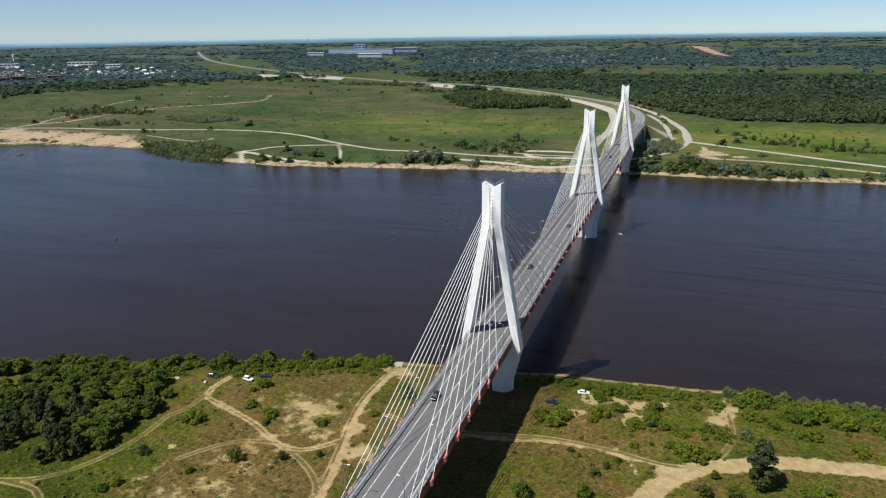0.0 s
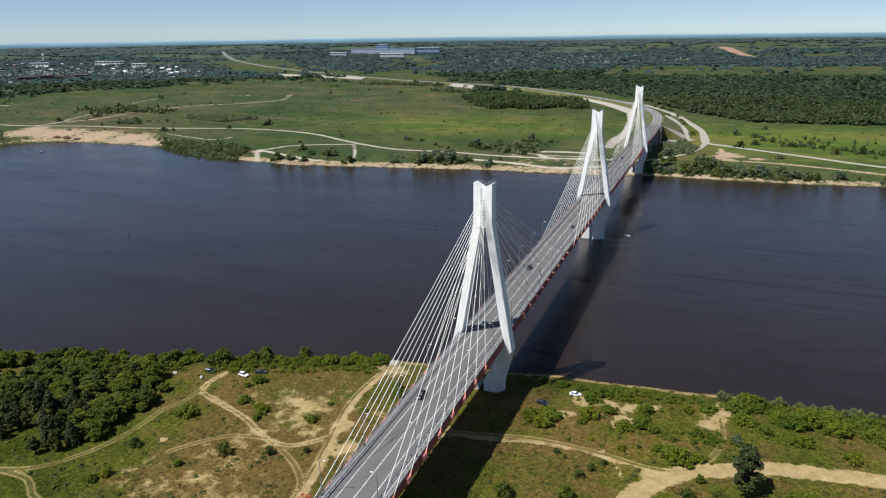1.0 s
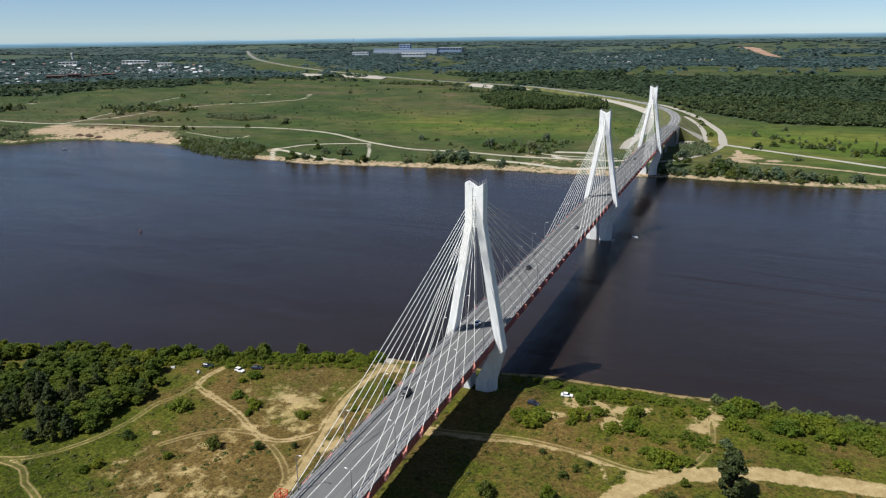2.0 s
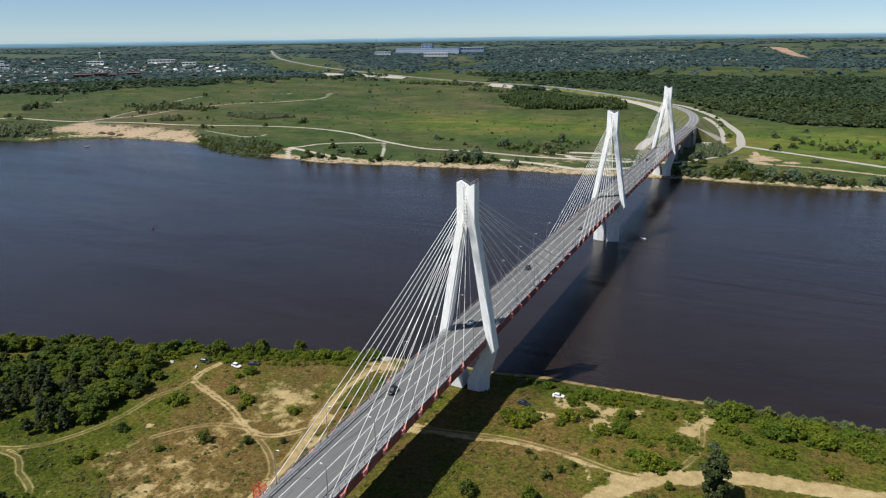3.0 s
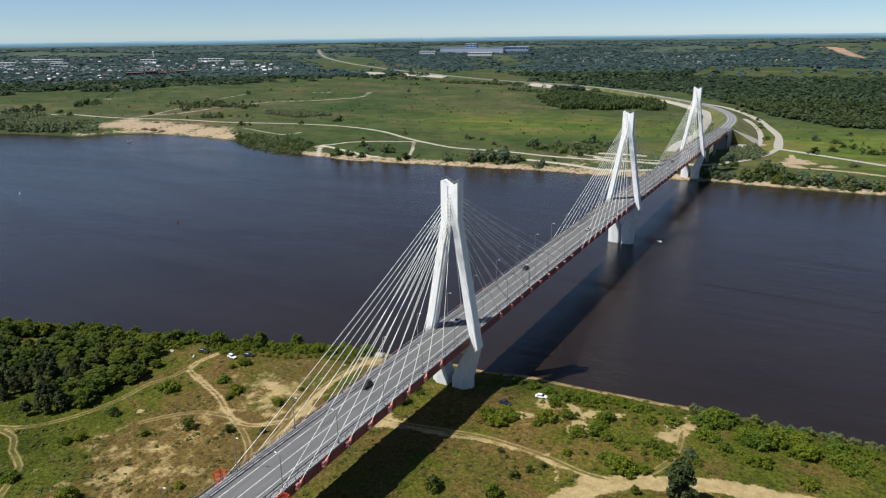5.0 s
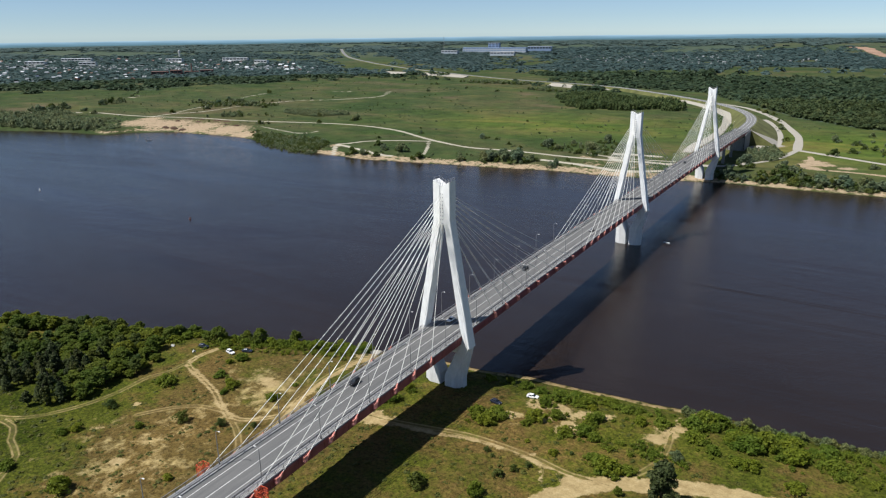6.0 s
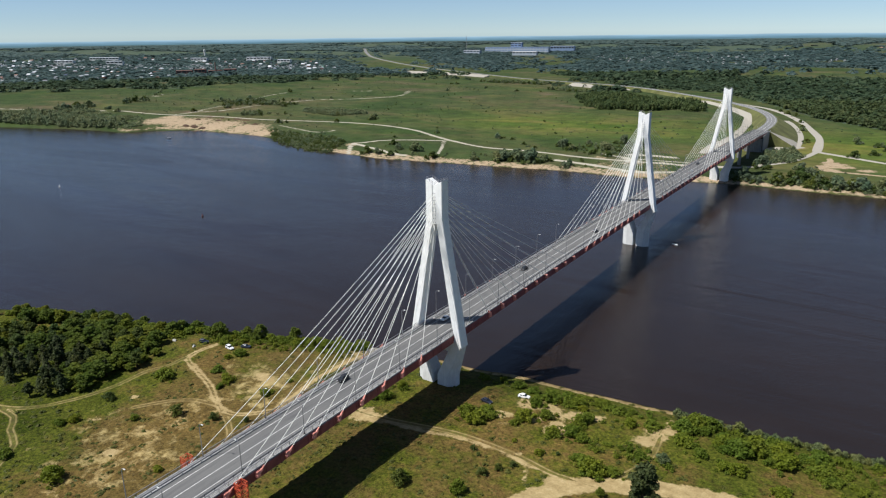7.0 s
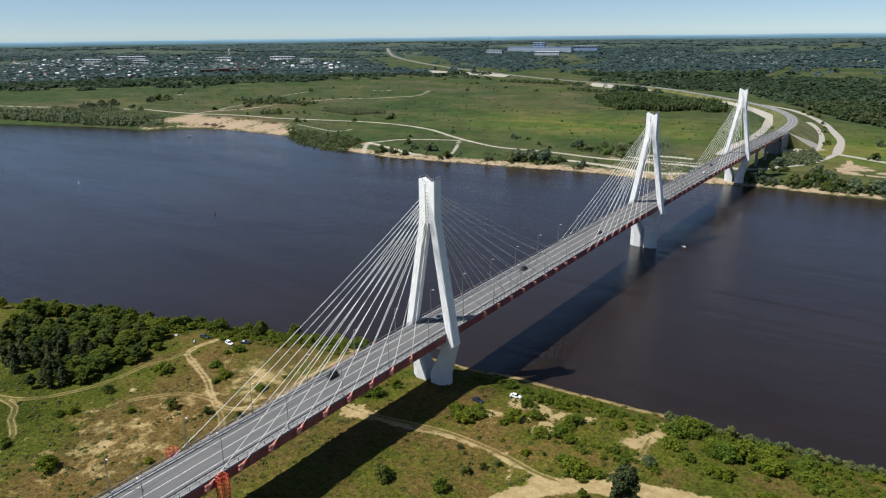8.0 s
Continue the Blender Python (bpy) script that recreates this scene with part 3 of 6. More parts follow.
def build_backdrop():
    """A plain glowing ring along the horizon, distance haze put into its colour."""
    m = Nodes("hazy_distance_glow", 1.0, 0.0, 0.0)
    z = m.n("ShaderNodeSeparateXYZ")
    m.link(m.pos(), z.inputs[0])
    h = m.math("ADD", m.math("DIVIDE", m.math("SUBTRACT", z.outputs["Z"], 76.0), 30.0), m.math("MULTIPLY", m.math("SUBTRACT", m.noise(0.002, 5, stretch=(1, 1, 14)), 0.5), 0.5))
    # haze gradient, bluer and paler upwards, given off as emission
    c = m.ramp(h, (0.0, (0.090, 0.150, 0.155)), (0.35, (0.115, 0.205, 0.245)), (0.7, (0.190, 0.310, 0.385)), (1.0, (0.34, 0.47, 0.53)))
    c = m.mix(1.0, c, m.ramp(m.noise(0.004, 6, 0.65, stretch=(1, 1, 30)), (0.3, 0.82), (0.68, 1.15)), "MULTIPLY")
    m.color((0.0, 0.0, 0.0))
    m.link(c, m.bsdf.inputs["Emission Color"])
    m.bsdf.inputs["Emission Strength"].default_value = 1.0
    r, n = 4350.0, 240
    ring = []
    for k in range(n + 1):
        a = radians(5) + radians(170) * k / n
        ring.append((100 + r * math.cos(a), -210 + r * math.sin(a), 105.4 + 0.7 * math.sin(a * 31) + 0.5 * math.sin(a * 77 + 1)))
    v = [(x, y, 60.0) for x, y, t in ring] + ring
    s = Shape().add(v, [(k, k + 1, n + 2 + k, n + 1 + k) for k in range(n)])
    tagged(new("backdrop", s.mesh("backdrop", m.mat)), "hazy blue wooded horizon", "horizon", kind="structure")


build_backdrop()


# ---- the bridge ----
SPAN = 231.0
HALF = 8.3  # half width of the deck


def deck_z(y):
    return 26.2 - 1.2 * ((y - 231.0) / 231.0) ** 2


APPROACH = [(0, 600), (0, 650), (-5, 751), (-17, 829), (-40, 904), (-73, 976), (-115, 1045), (-170, 1115), (-245, 1190), (-335, 1265), (-441, 1318), (-594, 1378), (-701, 1430), (-841, 1500), (-1030, 1590), (-1284, 1735), (-1610, 1974), (-1831, 2192), (-2100, 2500)]
APPROACH_Z = [(600, deck_z(600)), (650, 21.6), (751, 19.2), (829, 18.0), (904, 17.0), (976, 16.0), (1045, 15.0), (1115, 14.6), (1190, 15.2), (1265, 16.5), (1318, 17.5)]
AXIS = [(0.0, float(y)) for y in np.arange(-336, 600, 10.5)] + smooth_line(APPROACH, 12.0)


def axis_frames():
    """Points on the road's middle line, with the way to its right."""
    out = []
    for k, (x, y) in enumerate(AXIS):
        ax, ay = AXIS[max(k - 1, 0)]
        bx, by = AXIS[min(k + 1, len(AXIS) - 1)]
        d = Vector((bx - ax, by - ay, 0)).normalized()
        z = deck_z(y) if y <= 600 else (float(lerp_table(y, APPROACH_Z)) if y <= 1310 else max(gz(x, y) + 1.6, 17.5))
        out.append((Vector((x, y, z)), Vector((d.y, -d.x, 0))))
    return out


FRAMES = axis_frames()
DECK_END = next(k for k, (p, r) in enumerate(FRAMES) if p.y > 655)


def strip(k0, k1, profile):
    """A bar that follows the road: profile of (across, up) points, closed."""
    rings = [[p + r * a + Vector((0, 0, b)) for a, b in profile] for p, r in FRAMES[k0:k1 + 1]]
    return Shape().loft(rings)


def rect(a0, a1, b0, b1):
    return [(a0, b0), (a1, b0), (a1, b1), (a0, b1)]


def build_deck():
    deck = thing("bridge_deck", "long grey asphalt bridge deck on red steel girders", "bridge deck")
    for k in range(0, DECK_END, 2):
        e = min(k + 2, DECK_END)
        part("roadway", strip(k, e, rect(-6.15, 6.15, -0.25, 0.0)).mesh("roadway", M_ASPHALT), deck)
        for s in (-1, 1):
            lo, hi = sorted((s * 6.16, s * HALF))
            part("footway", strip(k, e, rect(lo, hi, -0.25, 0.14)).mesh("footway", M_WALKWAY), deck, "pale concrete footway")
            lo, hi = sorted((s * (HALF - 0.35), s * (HALF + 0.1)))
            part("side_girder", strip(k, e, [(lo, -3.1), (hi, -3.1), (hi, -0.55), (hi + 0.12 * s, -0.5) if s > 0 else (hi, -0.5), (hi, -0.26), (lo, -0.26)] if s > 0 else [(lo, -3.1), (hi, -3.1), (hi, -0.26), (lo, -0.26), (lo, -0.5), (lo, -0.55)]).mesh("side_girder", M_RED), deck, "weathered red steel girder")
            for a0 in (s * 4.2,):
                part("edge_line", strip(k, e, rect(a0 - 0.12, a0 + 0.12, 0.004, 0.012)).mesh("edge_line", M_LINE), deck)
        part("centre_line", strip(k, e, rect(-0.12, 0.12, 0.004, 0.012)).mesh("centre_line", M_LINE), deck)
        part("floor_plate", strip(k, e, rect(-HALF + 0.4, HALF - 0.4, -3.0, -2.85)).mesh("floor_plate", M_RED), deck)
    # narrow plates along the girder seams
    rib = Shape().box(-0.06, 0.06, -0.10, 0.10, -3.05, -0.3).mesh("stiffener", M_RED)
    for y in np.arange(-136.5, 240, 5.25):
        for s in (-1, 1):
            part("stiffener", rib, deck, m=pose(s * (HALF + 0.16), y, deck_z(y)))
    return deck


build_deck()

# railings and guard rails, in lengths of two deck sections
POST_RAIL = Shape().box(-0.05, 0.05, -0.06, 0.06, 0.14, 1.25, bevel=0.015).mesh("post", M_DARKRAIL)
POST_GUARD = Shape().box(-0.06, 0.06, -0.07, 0.07, 0.0, 0.85, bevel=0.015).mesh("post", M_DARKRAIL)


def build_rails():
    for k in range(0, DECK_END, 2):
        e = min(k + 2, DECK_END)
        ym = FRAMES[k][0].y
        for s in (-1, 1):
            g = thing("railing", "grey steel pedestrian railing along the bridge edge", "railing", "bridge railings")
            a = s * 8.05
            part("top_rail", strip(k, e, rect(a - 0.07, a + 0.07, 1.22, 1.34)).mesh("top_rail", M_RAIL), g)
            part("middle_rail", strip(k, e, rect(a - 0.03, a + 0.03, 0.82, 0.90)).mesh("middle_rail", M_DARKRAIL), g)
            part("lower_rail", strip(k, e, rect(a - 0.03, a + 0.03, 0.42, 0.50)).mesh("lower_rail", M_DARKRAIL), g)
            b = thing("guard_rail", "galvanised steel guard rail beside the carriageway", "guard rail", "guard rails")
            c = s * 6.35
            lo, hi = sorted((c - s * 0.10, c - s * 0.02))
            part("beam", strip(k, e, [(lo, 0.48), (hi, 0.42), (hi, 0.60), (hi, 0.85), (lo, 0.80), (lo, 0.66)]).mesh("beam", M_RAIL), b)
            part("upper_tube", strip(k, e, rect(c - 0.05, c + 0.05, 1.02, 1.12)).mesh("upper_tube", M_RAIL), b)
            if -140 < ym < 240:
                for j in range(7):
                    y = ym + (j + 0.5) * 3.0
                    part("post", POST_RAIL, g, m=pose(a, y, deck_z(y)))
                    part("post", POST_GUARD, b, m=pose(c, y, deck_z(y)))
            else:
                for (p, r), (q, r2) in zip(FRAMES[k:e], FRAMES[k + 1:e + 1]):
                    for t in (0.15, 0.5, 0.85):
                        w = p.lerp(q, t)
                        part("post", POST_RAIL, g, m=Matrix.Translation(w + r * a))
                        part("post", POST_GUARD, b, m=Matrix.Translation(w + r * c))


build_rails()


def chamfer_rect(x0, x1, y0, y1, z, c=0.18, tilt=0.0):
    """A rectangle with cut corners; tilt lifts the x0 side."""
    w = lambda x: z + tilt * (x1 - x) / (x1 - x0)
    return [(x, y, w(x)) for x, y in ((x0 + c, y0), (x1 - c, y0), (x1, y0 + c), (x1, y1 - c), (x1 - c, y1), (x0 + c, y1), (x0, y1 - c), (x0, y0 + c))]


def mirror(rings):
    return [[(-x, y, z) for x, y, z in reversed(r)] for r in rings]


ANCHOR_Y = [24.2 + 10.5 * k for k in range(9)]  # distance of each stay from the pylon
ANCHOR_TOP = [66.8 + 1.32 * k for k in range(9)]


def build_pylon(y0, base):
    rise = deck_z(y0) - deck_z(0)
    py = thing("bridge_pylon", "tall white concrete pylon with two leaning legs", "bridge pylon", "bridge pylons", at=(0.3, y0, rise))
    outer = lambda z: 3.45 + (68.0 - z) * (11.5 - 3.45) / (68.0 - 20.5)
    leg = [chamfer_rect(8.35, 11.5, -2.35, 2.35, 20.2, tilt=3.6)]
    for z in (30, 40, 50, 60, 66.8):
        o = outer(z)
        leg.append(chamfer_rect(o - 3.05 + (z - 24) * 0.006, o, -2.3 + (z - 20) * 0.004, 2.3 - (z - 20) * 0.004, z))
    def pier_ring(x0, x1, nose, d, z, tilt=0.0):
        """Pier section: flat faces fore and aft, a blunt outer nose."""
        pts = [(x0 + 0.3, -d), (nose, -d), (x1, -d * 0.45), (x1, d * 0.45), (nose, d), (x0 + 0.3, d), (x0, d - 0.3), (x0, -d + 0.3)]
        return [(x, y, z + tilt * (x1 - x) / (x1 - x0)) for x, y in pts]

    foot = 3.1 if base > -2 else 2.9
    pier = [pier_ring(0.9, 8.2, 5.4, foot, -rise + base), pier_ring(0.95, 8.3, 5.6, (foot + 3.1) / 2, 7.5), pier_ring(4.2, 10.1, 8.6, 2.75, 14.5), pier_ring(8.35, 11.5, 11.1, 2.4, 20.2, 3.6)]
    for flip in (False, True):
        f = mirror if flip else (lambda r: r)
        part("leg", Shape().loft(f(leg)).mesh("leg", M_PYLON), py, "white painted upper leg")
        part("pier_leg", Shape().loft(f(pier)).mesh("pier_leg", M_PIER), py, "pale concrete lower leg")
        # one half of the head: its top slopes down to the middle, its face is grooved
        half = []
        for z, t in ((66.4, 0.0), (68.0, 0.0), (74.0, 0.0), (80.3, 1.9)):
            x1 = 3.45 if z > 67 else outer(z) + 0.02
            ring = [(0.0, -1.9), (0.5, -1.9), (0.75, -2.14), (x1 - 0.18, -2.14), (x1, -1.96), (x1, 1.96), (x1 - 0.18, 2.14), (0.75, 2.14), (0.5, 1.9), (0.0, 1.9)]
            half.append([(x, y, z + t * x / 3.45) for x, y in ring])
        if flip:
            half = mirror(half)
        part("head", Shape().loft(half).mesh("head", M_PYLON), py)
        rail = Shape()
        s = -1 if flip else 1
        for y in (-1.9, 1.9):
            top = [(s * x, y, 80.35 + 1.9 * x / 3.25) for x in (0.4, 1.8, 3.1)]
            for p in top:
                rail.tube([p, (p[0], p[1], p[2] + 1.05)], 0.05, 4)
            for h in (0.55, 1.05):
                rail.tube([(a, b, c + h) for a, b, c in top], 0.045, 4)
        rail.tube([(s * 3.1, -1.9, 83.2), (s * 3.1, 1.9, 83.2)], 0.045, 4)
        part("top_railing", rail.mesh("top_railing", M_RAIL), py, "thin steel railing")
    beam = Shape().box(-9.2, 9.2, -1.9, 1.9, 17.6, deck_z(0) - 3.15, bevel=0.2)
    part("cross_beam", beam.mesh("cross_beam", M_PIER), py)
    box = Shape().box(-0.20, 0.20, -0.55, 0.35, -0.28, 0.28, bevel=0.05).mesh("anchor_box", M_RAIL)
    for z in ANCHOR_TOP:
        for s in (-1, 1):
            for d in (-1, 1):
                part("anchor_box", box, py, m=pose(s * 0.42, d * 1.45, z, d * 38, 0, 0))
    return py


for i, low in enumerate((-1.0, -6.0, -2.5)):
    build_pylon(SPAN * i, low)


def build_stays():
    for i in range(3):
        y0 = SPAN * i
        rise = deck_z(y0) - deck_z(0)
        for d in (-1, 1):
            for dist, zt in zip(ANCHOR_Y, ANCHOR_TOP):
                for s in (-1, 1):
                    ya = y0 + d * dist
                    foot = Vector((s * 8.95, ya, deck_z(ya) - 1.4))
                    top = Vector((s * 0.42, y0 + d * 1.7, zt + rise))
                    st = thing("stay_cable", "white stay cable from pylon head to deck edge", "stay cable", "stay cables", at=tuple(foot))
                    way = top - foot
                    n = 10
                    line = [way * (k / n) - Vector((0, 0, 1.1 * dist / 100 * 4 * (k / n) * (1 - k / n))) for k in range(n + 1)]
                    part("cable", Shape().tube(line, 0.09, 6).mesh("cable", M_CABLE), st)
                    u = way.normalized()
                    part("anchor_tube", Shape().tube([-u * 1.0, -u * 0.9, u * 1.6, u * 1.65, u * 2.6], [0.38, 0.46, 0.46, 0.30, 0.22], 8).mesh("anchor_tube", M_ANCHOR), st, "faded red anchor tube")
                    part("bracket", Shape().box(min(-s * 0.55, s * 0.2), max(-s * 0.55, s * 0.2), -0.65, 0.65, -1.0, 0.9, bevel=0.08).mesh("bracket", M_ANCHOR), st, "faded red anchor bracket")


build_stays()


def lamp_post():
    ob = thing("lamp_post", "slim grey lamp post with white lantern on the bridge", "lamp post", "bridge lamp posts")
    part("base", Shape().loft([[(0.16 * math.cos(a), 0.16 * math.sin(a), z) for a in np.arange(8) * math.pi / 4] for z in (0.0, 0.6)]).mesh("base", M_DARKRAIL), ob)
    part("pole", Shape().tube([(0, 0, 0.6), (0, 0, 5), (0, 0, 9.4)], [0.13, 0.11, 0.09], 8).mesh("pole", M_RAIL), ob)
    part("arm", Shape().tube([(0, 0, 9.4), (0.15, 0, 9.9), (0.6, 0, 10.1), (1.1, 0, 10.15)], [0.08, 0.07, 0.06, 0.05], 6).mesh("arm", M_RAIL), ob)
    part("lantern", Shape().loft([[(1.0, -w, z), (1.65, -w * 0.8, z + 0.06), (1.65, w * 0.8, z + 0.06), (1.0, w, z)] for z, w in ((10.08, 0.15), (10.22, 0.12))]).mesh("lantern", M_LAMP), ob, "white lantern")
    return ob


def build_lamps():
    first = None
    for y in np.arange(-146.6, 650, 22.4):
        k = min(range(len(FRAMES)), key=lambda i: abs(FRAMES[i][0].y - y))
        p, r = FRAMES[k]
        for s in (-1, 1):
            q = p + r * s * 7.75
            z = deck_z(y) if y < 600 else p.z
            m = pose(q.x, y, z + 0.14, 0, 0, 180 if s > 0 else 0)
            if abs(y % SPAN) < 4:
                continue
            if first is None:
                first = lamp_post()
                first.matrix_world = m
            else:
                copy_thing(first, m)


build_lamps()


def lattice_tower(x, y, top):
    """A braced steel tower beside the deck end."""
    z0 = gz(x, y) - 0.3
    ob = thing("lattice_tower", "orange-red lattice steel tower beside the deck", "lattice tower", "lattice towers", at=(x, y, z0))
    h, w = top - z0, 1.15
    corners = [(-w, -w), (w, -w), (w, w), (-w, w)]
    n = 15
    for a, b in corners:
        part("post", Shape().tube([(a, b, 0), (a, b, h)], 0.13, 5).mesh("post", M_ORANGE), ob)
    for k in range(n + 1):
        z = h * k / n
        for (a, b), (c, d) in zip(corners, corners[1:] + corners[:1]):
            part("strut", Shape().tube([(a, b, z), (c, d, z)], 0.085, 4).mesh("strut", M_ORANGE), ob)
            if k < n:
                for p, q in (((a, b, z), (c, d, z + h / n)), ((c, d, z), (a, b, z + h / n))):
                    part("brace", Shape().tube([p, q], 0.055, 4).mesh("brace", M_ORANGE), ob)
    return ob


for sx in (-11.0, 10.3):
    lattice_tower(sx, -104.6, deck_z(-104) + (0.7 if sx < 0 else 0.9))


# streaked concrete, its grey lowered to hold the deep shade below the deck
M_ABUT = concrete_material("stained_shaded_concrete", (0.25, 0.25, 0.245), 0.3)


def deck_pier(k):
    p, r = FRAMES[k]
    zb = gz(p.x, p.y) - 1.0
    turn = math.degrees(math.atan2(r.y, r.x))
    ob = thing("bridge_pier", "grey concrete bridge pier under the deck", "bridge pier", "bridge piers", at=(p.x, p.y, zb), turn=turn)
    h = p.z - 3.15 - zb
    for s in (-1, 1):
        part("column", Shape().loft([chamfer_rect(s * 4.6 - 1.3, s * 4.6 + 1.3, -1.1, 1.1, z, 0.35) for z in (0.0, h - 1.6)]).mesh("column", M_ABUT), ob)
    part("cap", Shape().box(-7.6, 7.6, -1.3, 1.3, h - 1.6, h, bevel=0.15).mesh("cap", M_ABUT), ob)


for yy in (-325, -262, -199, -115.5, 525, 572):
    deck_pier(min(range(len(FRAMES)), key=lambda i: abs(FRAMES[i][0].y - yy)))


def build_approach():
    """Abutment, embankment and the road that curves away."""
    p, r = FRAMES[DECK_END]
    turn = math.degrees(math.atan2(r.y, r.x))
    zb = gz(p.x, p.y) - 1.0
    ab = thing("abutment", "pale concrete abutment at the end of the bridge", "abutment", at=(p.x, p.y, zb), turn=turn)
    h = p.z - zb
    part("breast_wall", Shape().box(-HALF + 0.5, HALF - 0.5, -47.0, -44.5, 0, h - 3.4, bevel=0.1).mesh("breast_wall", M_ABUT), ab)
    for s in (-1, 1):
        lo, hi = sorted((s * (HALF + 0.1), s * (HALF + 0.9)))
        part("wing_wall", Shape().box(lo, hi, -46.0, 8.0, 0, h - 0.35, bevel=0.08).mesh("wing_wall", M_ABUT), ab)
    k1 = len(FRAMES) - 1
    road = strip(DECK_END, k1, rect(-6.2, 6.2, -0.4, 0.02)).mesh("road", M_ROADFAR)
    tagged(new("road", road), "grey asphalt approach road curving through meadow", "road", kind="structure")
    marks = Shape()
    for a in (-4.2, 0.0, 4.2):
        s = strip(DECK_END, min(k1, DECK_END + 60), rect(a - 0.15, a + 0.15, 0.03, 0.05))
        marks.add(s.v, s.f)
    tagged(new("trim", marks.mesh("trim", M_LINE)), "white road edge lines", "road marking", kind="structure")
    rings = []
    for p, r in FRAMES[DECK_END:]:
        hgt = max(p.z - gz(p.x, p.y), 0.8)
        e, w = 7.6 + hgt * 1.8, 7.6 + hgt * 1.05
        rings.append([p + r * -w + Vector((0, 0, -hgt - 1.0)), p + r * e + Vector((0, 0, -hgt - 1.0)), p + r * 7.6 + Vector((0, 0, -0.12)), p + r * -7.6 + Vector((0, 0, -0.12))])
    tagged(new("embankment", Shape().loft(rings).mesh("embankment", M_VERGE)), "grassy road embankment", "embankment", kind="structure")
    # bare gravel laid on the slopes, proud of the grass
    out = Vector((0, 0, 0.2))
    west = [(q, 0.62 * min(1, (q[0].y - 850) / 60, (1120 - q[0].y) / 30)) for q in rings if 855 < q[0].y < 1115]
    east = [(q, max(0.12, 1 - (q[1].y - 660) / 52)) for q in rings if q[1].y < 712]
    for toe, top, group in ((0, 3, west), (1, 2, east)):
        sheet = []
        for q, f in group:
            lo, hi = q[toe] + out, q[toe].lerp(q[top], f) + out
            side = Vector((lo.x - hi.x, lo.y - hi.y, 0)).normalized() * 0.2
            sheet.append([lo + side, hi + side, hi - out * 2, lo - out * 2])
        tagged(new("embankment", Shape().loft(sheet).mesh("embankment", M_GRAVEL)), "bare pale gravel on the embankment slope", "embankment", kind="structure")


M_ROADFAR = asphalt_material("worn_asphalt", 0.20)
M_VERGE = plain("verge_grass", (0.13, 0.135, 0.045), 0.95, vary=0.45, grain=0.6, big=0.05)
build_approach()


def gravel_road(name, label, pts, half, zoff=0.25):
    line = smooth_line(pts, 8.0)
    rings = []
    for k, (x, y) in enumerate(line):
        ax, ay = line[max(k - 1, 0)]
        bx, by = line[min(k + 1, len(line) - 1)]
        d = Vector((bx - ax, by - ay, 0)).normalized()
        r = Vector((d.y, -d.x, 0))
        w = half * (1 + 0.10 * math.sin(k * 0.45) + 0.06 * math.sin(k * 0.23 + 1))
        z = max(gz(x, y), gz(x + r.x * w, y + r.y * w), gz(x - r.x * w, y - r.y * w)) + zoff
        c = Vector((x, y, z))
        rings.append([c - r * (w + 1) - Vector((0, 0, 1)), c + r * (w + 1) - Vector((0, 0, 1)), c + r * w, c - r * w])
    tagged(new(name, Shape().loft(rings).mesh(name, M_GRAVEL)), label, "road", kind="structure")


gravel_road("road", "pale gravel service road below the forest", [(-140, 1120), (-95, 1085), (-55, 1048), (-20, 985), (14, 897), (40, 800), (52, 746), (57, 690), (60, 645)], 4.2)
gravel_road("road", "pale gravel road across the river meadow", [(60, 645), (82, 630), (109, 611), (163, 575), (219, 540), (300, 505), (420, 490)], 3.0)
gravel_road("road", "pale gravel road leading under the bridge", [(60, 645), (55, 610), (48, 578), (33, 544), (9, 512), (-20, 500)], 2.6)
gravel_road("road", "pale gravel haul road beside the embankment", [(-150, 1108), (-108, 1070), (-72, 968), (-50, 851), (-41, 740), (-42, 683), (-44, 630), (-42, 575)], 5.5, 0.35)
gravel_road("road", "pale gravel track at the embankment foot", [(-8, 905), (4, 870), (22, 801), (33, 730), (37, 675)], 3.6, 0.35)
gravel_road("pavement", "pale gravel yard beside the abutment", [(12, 632), (24, 650), (36, 676)], 9.0, 0.3)


# ---- plants ----
RNG = np.random.RandomState(11)


def leaf_quads(centres, normals, size, rng, squash=0.6, loose=0.32):
    """Small rhombic leaf sprays at the centres, facing about along the normals."""
    n = len(centres)
    nr = normals + rng.normal(0, loose, (n, 3))
    nr /= np.linalg.norm(nr, axis=1)[:, None] + 1e-9
    t = np.cross(nr, rng.normal(0, 1, (n, 3)))
    t /= np.linalg.norm(t, axis=1)[:, None] + 1e-9
    b = np.cross(nr, t)
    s = size * rng.uniform(0.6, 1.35, (n, 1))
    v = np.stack([centres - t * s, centres - b * s * squash, centres + t * s, centres + b * s * squash], 1)
    return v.reshape(-1, 3)


def array_mesh(name, verts, mat, corners=4):
    """A mesh of separate quads from an array of their corners."""
    n = len(verts) // corners
    me = bpy.data.meshes.new(name)
    me.vertices.add(len(verts))
    me.vertices.foreach_set("co", np.ascontiguousarray(verts, np.float32).ravel())
    me.loops.add(len(verts))
    me.loops.foreach_set("vertex_index", np.arange(len(verts), dtype=np.int32))
    me.polygons.add(n)
    me.polygons.foreach_set("loop_start", np.arange(0, len(verts), corners, dtype=np.int32))
    me.materials.append(mat)
    me.update()
    return me


